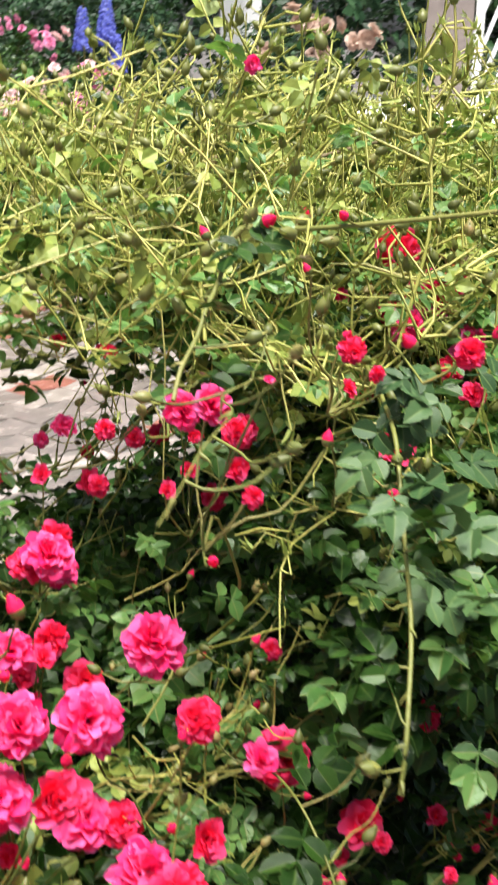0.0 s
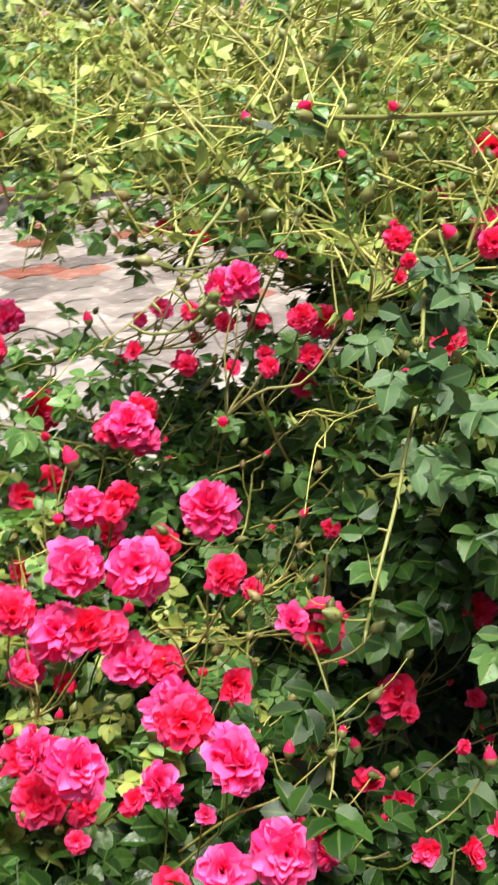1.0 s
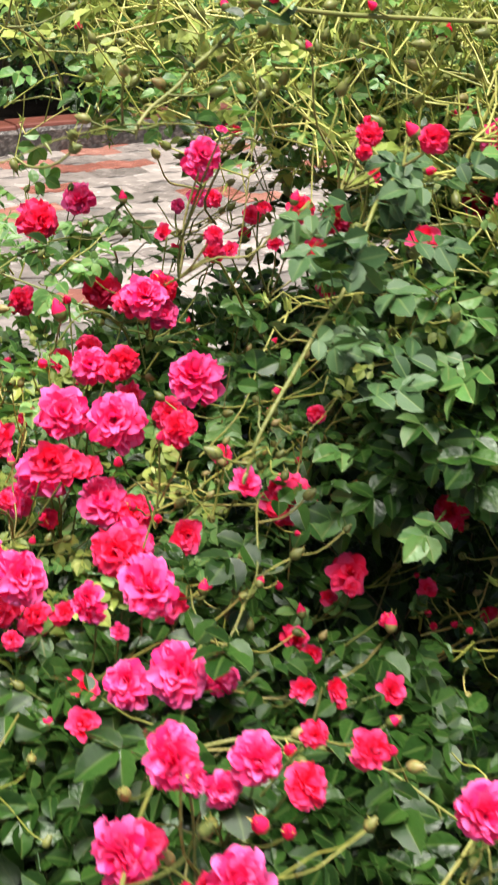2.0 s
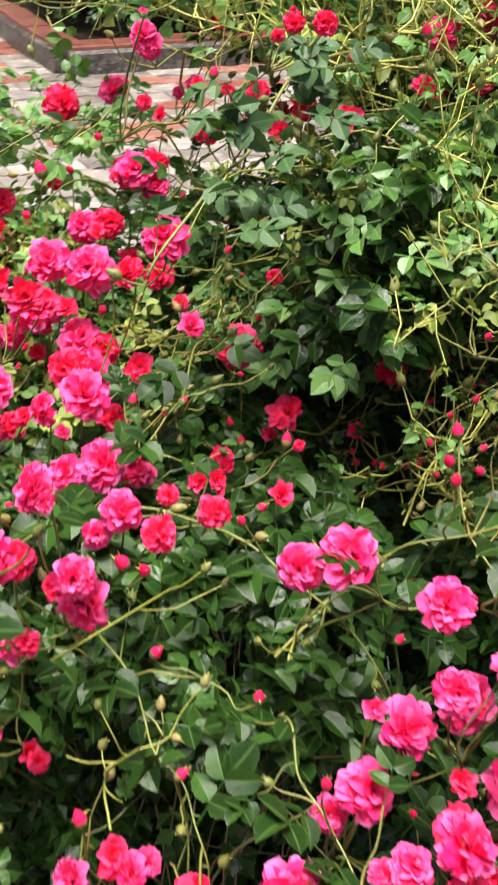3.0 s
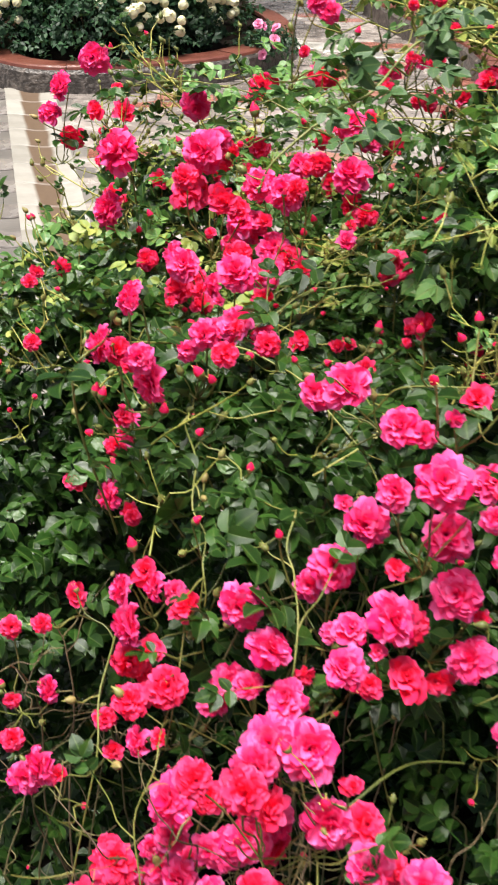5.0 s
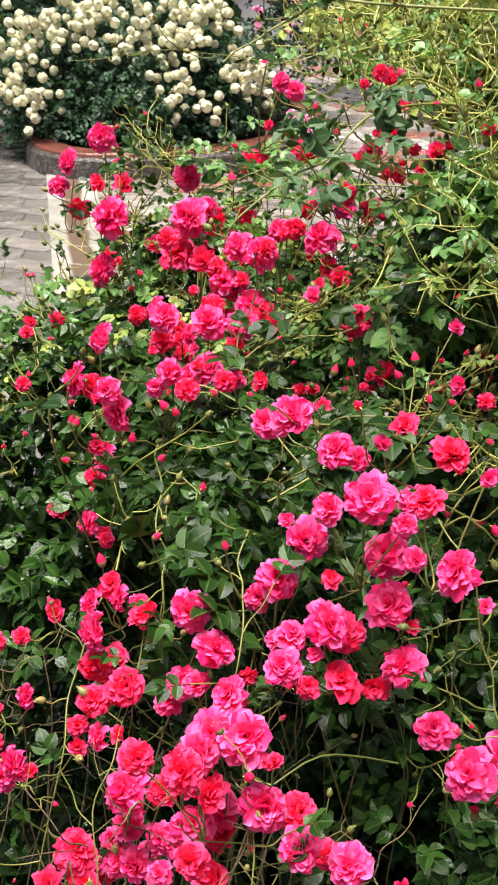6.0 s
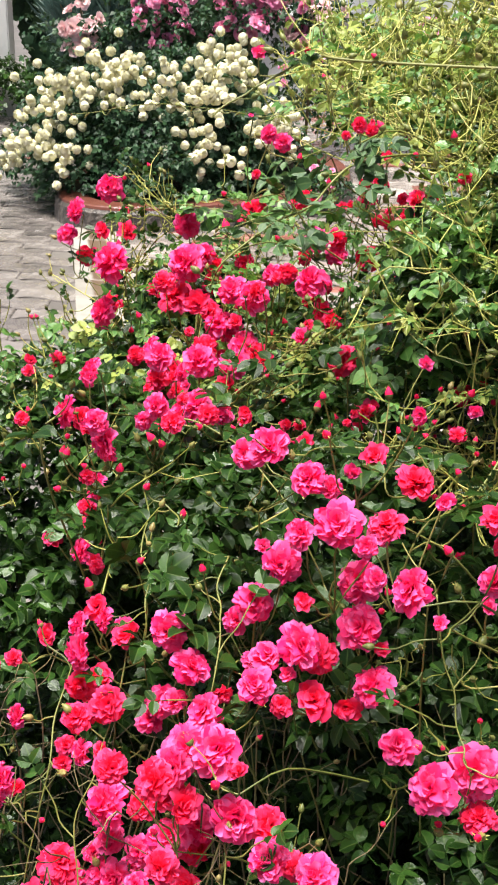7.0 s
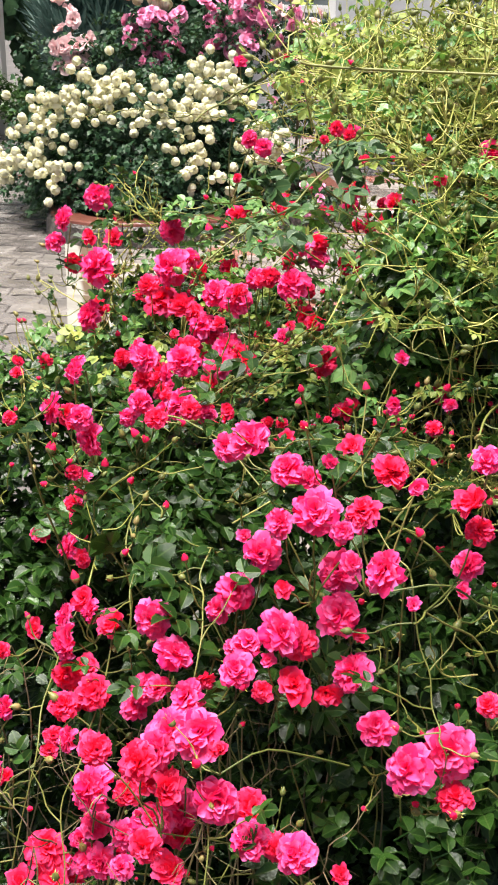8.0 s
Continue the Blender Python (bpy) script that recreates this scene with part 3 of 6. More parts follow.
SPRAYS.append([
    (-0.081, 0.815, 0.907, 0.021, "f"),
    (-0.075, 0.801, 0.883, 0.010, "b"),
    (-0.068, 0.803, 0.901, 0.019, "r"),
    (-0.061, 0.809, 0.916, 0.011, "r"),
    (-0.042, 0.798, 0.909, 0.017, "r"),
    (-0.017, 0.852, 0.889, 0.015, "r"),
    (-0.016, 0.870, 0.877, 0.014, "r"),
    (0.031, 0.867, 0.859, 0.017, "r"),
    (0.072, 0.782, 0.920, 0.010, "b"),
    (0.084, 0.794, 0.927, 0.011, "b"),
    (0.106, 0.781, 0.954, 0.013, "h"),
    (0.114, 0.820, 0.962, 0.007, "b"),
    (0.135, 0.793, 0.898, 0.014, "r"),
    (0.144, 0.811, 0.922, 0.010, "b"),
    (-0.212, 1.018, 0.863, 0.014, "r"),
    (-0.200, 0.915, 0.857, 0.014, "r"),
])
SPRAYS.append([
    (-0.103, 0.982, 0.861, 0.011, "r"),
    (-0.101, 1.009, 0.889, 0.021, "fl"),
    (-0.096, 1.016, 0.859, 0.027, "r"),
    (-0.093, 0.993, 0.888, 0.030, "f"),
    (-0.085, 0.942, 0.854, 0.017, "r"),
    (-0.072, 0.967, 0.881, 0.021, "fl"),
    (-0.071, 0.929, 0.860, 0.026, "f"),
    (-0.066, 0.945, 0.875, 0.011, "h"),
    (-0.056, 0.909, 0.875, 0.031, "f"),
    (-0.055, 0.969, 0.903, 0.027, "r"),
    (-0.054, 0.937, 0.902, 0.032, "f"),
    (-0.036, 0.908, 0.865, 0.020, "f"),
    (-0.030, 0.933, 0.895, 0.009, "b"),
    (-0.029, 1.006, 0.877, 0.030, "f"),
    (-0.019, 0.994, 0.942, 0.008, "b"),
    (-0.016, 0.959, 1.094, 0.005, "h"),
])
SPRAYS.append([
    (-0.012, 0.967, 1.049, 0.009, "r"),
    (-0.010, 0.994, 0.946, 0.021, "r"),
    (-0.003, 0.992, 1.076, 0.017, "f"),
    (-0.001, 0.996, 0.883, 0.023, "r"),
    (0.010, 1.015, 1.067, 0.018, "f"),
    (0.018, 0.910, 0.857, 0.015, "r"),
    (0.022, 0.957, 1.063, 0.008, "b"),
    (0.029, 0.936, 0.845, 0.016, "r"),
    (0.032, 0.991, 0.903, 0.020, "h"),
    (0.040, 0.979, 1.122, 0.006, "b"),
    (0.057, 0.956, 1.081, 0.008, "r"),
    (0.057, 0.968, 0.832, 0.010, "b"),
    (0.064, 0.921, 1.094, 0.014, "r"),
    (0.065, 0.911, 0.860, 0.008, "r"),
    (0.067, 1.000, 0.882, 0.031, "r"),
    (0.075, 0.950, 0.853, 0.011, "r"),
])
SPRAYS.append([
    (0.079, 0.979, 1.083, 0.013, "r"),
    (0.080, 0.984, 1.088, 0.007, "b"),
    (0.081, 0.976, 0.830, 0.013, "r"),
    (0.085, 0.956, 1.088, 0.011, "b"),
    (0.090, 0.969, 0.847, 0.029, "r"),
    (0.094, 0.990, 1.061, 0.011, "r"),
    (0.120, 0.979, 1.028, 0.022, "r"),
    (0.139, 0.941, 1.083, 0.010, "b"),
    (0.152, 0.955, 1.051, 0.014, "r"),
    (0.168, 0.977, 0.861, 0.022, "r"),
    (0.191, 0.999, 0.888, 0.010, "b"),
    (0.194, 0.966, 0.858, 0.010, "b"),
    (0.204, 1.017, 1.066, 0.025, "f"),
    (0.227, 1.001, 1.039, 0.018, "r"),
    (0.236, 0.995, 1.052, 0.024, "f"),
    (0.255, 1.020, 1.080, 0.027, "r"),
])
SPRAYS.append([
    (-0.188, 1.029, 0.870, 0.016, "r"),
    (-0.157, 1.105, 0.893, 0.035, "fl"),
    (-0.147, 1.098, 0.945, 0.042, "fl"),
    (-0.091, 1.034, 0.942, 0.022, "r"),
    (-0.088, 1.120, 0.907, 0.038, "r"),
    (-0.077, 1.113, 0.940, 0.040, "f"),
    (-0.071, 1.060, 0.889, 0.011, "r"),
    (-0.062, 1.096, 0.906, 0.029, "r"),
    (-0.061, 1.027, 0.924, 0.028, "r"),
    (-0.050, 1.031, 0.917, 0.026, "r"),
    (-0.045, 1.072, 0.896, 0.030, "f"),
    (-0.041, 1.074, 0.863, 0.013, "r"),
    (-0.038, 1.064, 0.985, 0.014, "b"),
    (-0.037, 1.082, 0.886, 0.030, "f"),
    (-0.032, 1.073, 0.925, 0.031, "f"),
    (-0.027, 1.052, 0.901, 0.018, "r"),
])
SPRAYS.append([
    (-0.020, 1.047, 0.882, 0.030, "f"),
    (-0.013, 1.048, 0.927, 0.033, "f"),
    (-0.009, 1.035, 0.877, 0.023, "r"),
    (0.005, 1.114, 0.931, 0.024, "f"),
    (0.009, 1.097, 0.930, 0.015, "r"),
    (0.019, 1.102, 0.935, 0.022, "r"),
    (0.038, 1.054, 0.939, 0.033, "f"),
    (0.043, 1.140, 0.954, 0.022, "r"),
    (0.049, 1.130, 0.961, 0.030, "f"),
    (0.065, 1.068, 1.004, 0.012, "r"),
    (0.083, 1.067, 1.026, 0.010, "r"),
    (0.091, 1.130, 1.015, 0.012, "r"),
    (0.095, 1.049, 1.028, 0.017, "r"),
    (0.106, 1.052, 1.196, 0.010, "h"),
    (0.110, 1.090, 0.996, 0.012, "r"),
    (0.125, 1.070, 0.997, 0.017, "r"),
])
SPRAYS.append([
    (0.127, 1.139, 0.999, 0.013, "r"),
    (0.147, 1.082, 1.009, 0.021, "r"),
    (0.175, 1.122, 0.953, 0.017, "r"),
    (0.228, 1.100, 1.111, 0.013, "r"),
    (0.235, 1.060, 1.019, 0.023, "r"),
    (0.250, 1.051, 1.097, 0.028, "r"),
    (0.253, 1.089, 1.064, 0.013, "h"),
    (0.258, 1.035, 1.070, 0.034, "f"),
    (0.264, 1.059, 1.057, 0.020, "r"),
    (-0.173, 1.252, 0.940, 0.021, "r"),
    (-0.146, 1.253, 0.936, 0.027, "r"),
    (-0.083, 1.208, 0.954, 0.029, "f"),
    (-0.064, 1.166, 0.935, 0.029, "f"),
    (-0.012, 1.166, 1.126, 0.017, "h"),
    (0.010, 1.155, 0.955, 0.009, "b"),
    (0.037, 1.251, 0.977, 0.030, "r"),
])
SPRAYS.append([
    (0.059, 1.179, 1.005, 0.010, "b"),
    (0.067, 1.142, 0.959, 0.021, "r"),
    (0.080, 1.165, 0.985, 0.014, "r"),
    (0.104, 1.146, 0.976, 0.014, "r"),
    (0.110, 1.177, 1.003, 0.016, "f"),
    (0.116, 1.150, 1.048, 0.013, "r"),
    (0.119, 1.167, 0.968, 0.019, "r"),
    (0.132, 1.199, 1.044, 0.011, "r"),
    (-0.213, 1.329, 0.943, 0.032, "fl"),
    (-0.207, 1.351, 0.888, 0.029, "r"),
    (-0.015, 1.310, 0.952, 0.033, "r"),
    (0.097, 1.316, 1.085, 0.011, "b"),
    (0.111, 1.347, 0.960, 0.027, "f"),
    (0.113, 1.310, 0.899, 0.034, "r"),
    (-0.186, 1.412, 0.955, 0.036, "f"),
])
LEAF_LOD = [compound(3, 0.0, 5, s) for s in range(4)]
LEAF_MID = [compound(2, 0.0, 5, 80 + s, 0) for s in range(4)]
LEAF_FAR = [compound(1, 0.0, 5, 60 + s, 0) for s in range(4)]
LEAF_NEAR = [compound(8, 0.07, 5, 10 + s) for s in range(4)]
ROSES = [dome_rose(s, (13, 13, 12, 10, 8, 5), 1.02 - 0.07 * (s % 3), 4, 3) for s in range(10)]
OPEN_ROSES = [dome_rose(20 + s, (13, 13, 12, 10), 1.05, 4, 4) for s in range(2)]
HALF_ROSES = [dome_rose(30 + s, (9, 9, 8, 6), 0.55, 4, 3, 0.09) for s in range(3)]
CUP_ROSES = [rose(40 + s, (7, 7, 6, 4), 0.82, 3, 2, ruffle=0.03) for s in range(3)]
BALL_ROSES = [rose(50 + s, (8, 7, 5), 1.0, 3, 2, ruffle=0.02, ball=True) for s in range(3)]


def shared(name, pieces, material, crease=0):
    out = []
    for v, f in pieces:
        out.append(mesh_of(name, v, f, material, crease=crease))
        if id(v) in ACROSS:
            write_across(out[-1], ACROSS[id(v)])
    return out


def bud_mesh(name, material, tip):
    """A closed bud: round hip, pointed body and a crown of sepals."""
    h = Heap()
    h.add(*lathe([(0.05, -0.34), (0.17, -0.29), (0.27, -0.14), (0.30, 0.04), (0.26, 0.22), (0.15, 0.42), (0.02, 0.60)], 8))
    me = mesh_of(name, np.concatenate(h.v), h.f, material)
    me.materials.append(tip)
    for p in me.polygons:
        p.material_index = 1 if p.center.z > 0.12 else 0
    return me


B_RED = bud_mesh("red_bud", M_BUD, M_RED_SHADE_BUD)
B_GREEN = bud_mesh("green_bud", M_BUD, M_BUD)
SEPALS = [sepals(5, 0.72, 0.22, 0.02, 1), sepals(5, 0.55, 0.8, 0.0, 2), sepals(5, 0.7, 0.5, 0.0, 3)]
S_MESH = shared("calyx", SEPALS, M_STEM)
P_MESH = shared("rose_petals", ROSES, M_PETAL)
R_MESH = shared("shaded_rose_petals", ROSES[:5], M_RED_SHADE_BUD)
O_MESH = shared("open_rose_petals", OPEN_ROSES, M_PETAL)
H_MESH = shared("half_open_petals", HALF_ROSES, M_PETAL)
HR_MESH = shared("half_open_shaded_petals", HALF_ROSES, M_RED_SHADE_BUD)
st = Heap()
for j in range(26):
    a, q = 2.4 * j, 0.02 + 0.0045 * j
    st.add(*tube([(0.3 * q * math.cos(a), 0.3 * q * math.sin(a), 0.02), (q * math.cos(a), q * math.sin(a), 0.2)], 0.006, 0.012, 3))
STAMENS = st.mesh("stamens", M_STAMEN)
NEAR_MESH = shared("near_leaf", LEAF_NEAR, M_LEAF, 28)
PALE_MESH = shared("shoot_leaf", LEAF_NEAR, surface("shoot leaf", [(0.024, 0.060, 0.020), (0.045, 0.100, 0.034), (0.078, 0.14, 0.050)], 0.38, 60, 0.2, 0.12, (0.10, 0.20, 0.05), per="object", rib=(0.12, 0.18, 0.06), gloss=0.35), 28)


def mat4(pos, face, spin, size):
    """A pose with local z along face, spun about it."""
    z = Vector(face).normalized()
    return Matrix.Translation(pos) @ z.to_track_quat("Z", "Y").to_matrix().to_4x4() @ Matrix.Rotation(spin, 4, "Z") @ Matrix.Scale(size, 4)


def stalk(heap, p, q, r, thick=0.0008, sag=0.2):
    """A thin bent stalk from p down to q."""
    p, q = np.asarray(p, float), np.asarray(q, float)
    d = np.linalg.norm(q - p)
    a = p * 0.66 + q * 0.34 + r.normal(0, 0.045 * d, 3) + (0, 0, -sag * d * 0.5)
    b = p * 0.3 + q * 0.7 + r.normal(0, 0.045 * d, 3) + (0, 0, -sag * d * 0.35)
    heap.add(*tube(smooth_line([p, a, b, q], 9), thick, thick * 1.3, 4))


def small_bud(bush, inv, p, d, r, red=0.4, scale=1.0):
    size = r.uniform(0.0068, 0.0095) * scale
    ob = child("bud", B_RED if r.random() < red else B_GREEN, bush, inv @ mat4(p, d, r.uniform(0, 6), size))
    child("calyx", S_MESH[int(r.integers(3))], ob)


def branch_sprays(bush, inv, tops, r, heap, buds=1.6):
    """Joins neighbouring blossoms to a common node, and each node to a stem that dives into the leaves."""
    left = list(range(len(tops)))
    P = np.array([t[0] for t in tops])
    while left:
        i = left.pop(0)
        d = np.linalg.norm(P[left] - P[i], axis=1) if left else np.array([])
        mates = [left[k] for k in np.argsort(d)[:5] if d[k] < 0.062]
        for k in mates:
            left.remove(k)
        group = [i, *mates]
        c = P[group].mean(0)
        node = np.array([c[0] + r.normal(0, 0.008), c[1] + r.uniform(0.008, 0.022), P[group][:, 2].min() - r.uniform(0.012, 0.03)])
        for k in group:
            p = P[k] - 0.003 * np.array(tops[k][1])
            stalk(heap, p, node, r, 0.00055)
        for k in range(int(r.poisson(buds))):
            d = np.array([r.normal(0, 0.7), r.normal(-0.3, 0.5), r.uniform(0.1, 1.0)])
            d /= np.linalg.norm(d)
            e = node + d * r.uniform(0.018, 0.042)
            stalk(heap, e, node, r, 0.00045)
            small_bud(bush, inv, e, d + (0, 0, 0.3), r)
        deep = float(crown(node[0], node[1]))
        if node[2] - deep > 0.09:
            end = node + (r.uniform(0.05, 0.13), r.uniform(0.02, 0.10), r.uniform(-0.07, -0.02))
            stalk(heap, node, end, r, 0.00065, -0.25)
        else:
            base = np.array([0.15 + r.normal(0, 0.05), 1.0 + r.normal(0, 0.05), 0.2])
            out = node + (r.normal(0, 0.02), r.uniform(0.02, 0.06), -r.uniform(0.03, 0.06))
            line = smooth_line([node, out, out * 0.72 + base * 0.28 + r.normal(0, 0.02, 3), out * 0.45 + base * 0.55], 12)
            heap.add(*tube(line[:12 if r.random() < 0.5 else 7], 0.0005, 0.0008, 4))


def add_blossom(bush, inv, p, width, kind, r, stalks):
    # blossoms turn to the open side of the bush and a little up
    free = Vector((-0.12, 0.05, 1.35) if p[1] < 0.86 else (-0.36, 0.45, 1.35)) - Vector(p)
    face = (free.normalized() + Vector((r.normal(0, 0.28), r.normal(0, 0.22), r.normal(0, 0.25)))).normalized()
    if kind == "fl":
        face = Vector((r.normal(-0.85, 0.15), r.normal(-0.35, 0.15), r.normal(0.25, 0.15))).normalized()
    if kind not in "bh":
        p = tuple(Vector(p) - face * 0.2 * width)
    if kind == "b":
        face = Vector((r.normal(0, 0.4), r.normal(-0.1, 0.4), 0.9)).normalized()
        ob = child("bud", B_RED, bush, inv @ mat4(p, face, r.uniform(0, 6), width * 0.95), "closed pink rosebud")
        child("calyx", S_MESH[int(r.integers(3))], ob)
        stalks.append((p, face))
        return
    if kind == "h":
        ob = child("blossom", H_MESH[int(r.integers(3))], bush, inv @ mat4(p, face, r.uniform(0, 6), width * 1.1), "half-open pink rose")
        child("calyx", S_MESH[1], ob, Matrix.Translation((0, 0, -0.03)) @ Matrix.Scale(0.5, 4))
    elif kind == "r":
        pick = r.random()
        me = R_MESH[int(r.integers(len(R_MESH)))] if pick < 0.6 else HR_MESH[int(r.integers(3))]
        ob = child("blossom", me, bush, inv @ mat4(p, face, r.uniform(0, 6), width * (0.98 if pick < 0.6 else 1.1)), "pink rose in shade, coloured deep red")
    elif kind == "o":
        ob = child("blossom", O_MESH[int(r.integers(2))], bush, inv @ mat4(p, face, r.uniform(0, 6), width * 0.98), "open pink rose with orange stamens")
        child("stamen_tuft", STAMENS, ob)
    else:
        ob = child("blossom", P_MESH[int(r.integers(len(P_MESH)))], bush, inv @ mat4(p, face, r.uniform(0, 6), width * 0.99))
        if r.random() < 0.3:
            child("stamen_tuft", STAMENS, ob)
    stalks.append((p, face))


CANES = [
    ("hook", [(0.34, 0.93, 1.12), (0.20, 0.955, 1.132), (0.067, 0.992, 1.134), (0.036, 1.003, 1.136), (0.026, 1.003, 1.133), (0.003, 0.995, 1.122), (-0.022, 0.985, 1.108), (-0.047, 0.976, 1.092)], 0.0032),
    ("shoot", [(0.22, 1.05, 1.03), (0.13, 1.0, 1.06), (0.065, 0.952, 1.06), (0.036, 0.931, 1.036), (-0.005, 0.905, 1.017), (-0.035, 0.890, 0.995), (-0.046, 0.886, 0.975)], 0.0028),
    ("spray", [(0.03, 0.99, 1.08), (-0.04, 0.955, 1.10), (-0.10, 0.92, 1.107), (-0.15, 0.90, 1.10)], 0.0009),
    ("mid", [(-0.16, 0.78, 0.90), (-0.097, 0.85, 0.885), (-0.046, 0.84, 0.88), (-0.008, 0.807, 0.868), (0.03, 0.76, 0.83)], 0.0022),
    ("right", [(0.30, 1.00, 0.86), (0.209, 0.87, 0.90), (0.165, 0.78, 0.90), (0.135, 0.74, 0.875), (0.10, 0.68, 0.885)], 0.0026),
    ("arch", [(0.08, 1.03, 0.87), (0.029, 0.972, 0.90), (-0.005, 0.930, 0.89), (-0.038, 0.909, 0.875), (-0.065, 0.901, 0.85)], 0.0018),
    ("stem", [(-0.095, 0.85, 0.83), (-0.088, 0.782, 0.830), (-0.082, 0.747, 0.812), (-0.080, 0.71, 0.79)], 0.0018),
    ("stem", [(-0.025, 0.750, 0.82), (-0.030, 0.717, 0.812), (-0.029, 0.682, 0.80), (-0.033, 0.645, 0.77)], 0.0018),
    ("hang", [(0.095, 0.64, 0.86), (0.110, 0.625, 0.81), (0.117, 0.605, 0.78), (0.120, 0.59, 0.765)], 0.0016),
    ("left", [(-0.12, 0.76, 0.77), (-0.141, 0.713, 0.727), (-0.146, 0.670, 0.69), (-0.16, 0.64, 0.62)], 0.0018),
    ("left", [(-0.092, 0.716, 0.78), (-0.100, 0.672, 0.74), (-0.115, 0.635, 0.70), (-0.12, 0.60, 0.63)], 0.0016),
    ("low", [(-0.02, 0.70, 0.77), (-0.03, 0.63, 0.73), (-0.02, 0.575, 0.69), (-0.03, 0.54, 0.62)], 0.0018),
    ("reach", [(0.05, 1.16, 0.93), (-0.038, 1.215, 0.965), (-0.100, 1.25, 0.965), (-0.15, 1.30, 0.95), (-0.19, 1.33, 0.925)], 0.002),
    ("rise", [(0.16, 0.86, 0.84), (0.111, 0.765, 0.90), (0.06, 0.74, 0.91), (0.02, 0.76, 0.89)], 0.0018),
    ("far", [(0.20, 1.45, 0.80), (0.12, 1.30, 0.93), (0.03, 1.22, 0.97), (-0.06, 1.18, 0.95)], 0.002),
]


def gather_blooms(r):
    """All blossoms of the pink bush: the sprays, fellows crowded behind them, and half-hidden ones coloured deep red
    for shade.
    """
    out = [b for spray in SPRAYS for b in spray]
    for x, y, z, w, kind in list(out):
        if kind in "flo" and z - float(crown(x, y)) < 0.14 and r.random() < 0.55:
            s = r.choice((-1, 1))
            out.append((x + s * r.uniform(0.35, 0.7) * w, y + r.uniform(0.2, 0.6) * w, z - r.uniform(0.3, 0.9) * w, w * r.uniform(0.62, 0.85), "f" if r.random() < 0.45 else "r"))
    for k in range(16):
        y = r.uniform(1.0, 1.30)
        x = r.uniform(-0.19 + 0.5 * max(0, y - 1.08), 0.08)
        out.append((x, y, float(crown(x, y)) - r.uniform(-0.01, 0.03), r.uniform(0.018, 0.026), "r"))
    for k in range(12):
        x, y = r.uniform(-0.16, -0.04), r.uniform(0.56, 0.68)
        out.append((x, y, float(crown(x, y)) - r.uniform(0.0, 0.06), r.uniform(0.022, 0.030), "r"))
    for k in range(14):
        x, y = r.uniform(-0.2, 0.22), r.uniform(0.7, 1.3)
        out.append((x, y, float(crown(x, y)) + r.uniform(-0.01, 0.02), r.uniform(0.008, 0.011), "b"))
    return out


def clear_of(pos, blooms, reach=0.10, out=(0.0, -0.66, 0.75)):
    """True where a leaf does not hang over a blossom's open, outward side."""
    ok = np.ones(len(pos), bool)
    out = np.array(out) / np.linalg.norm(out)
    for x, y, z, w, kind in blooms:
        if kind == "b":
            continue
        d = pos - (x, y, z)
        along = d @ out
        side = np.linalg.norm(d - along[:, None] * out, axis=1)
        ok &= ~((along > -0.006) & (along < reach) & (side < 0.55 * w + 0.011))
    return ok


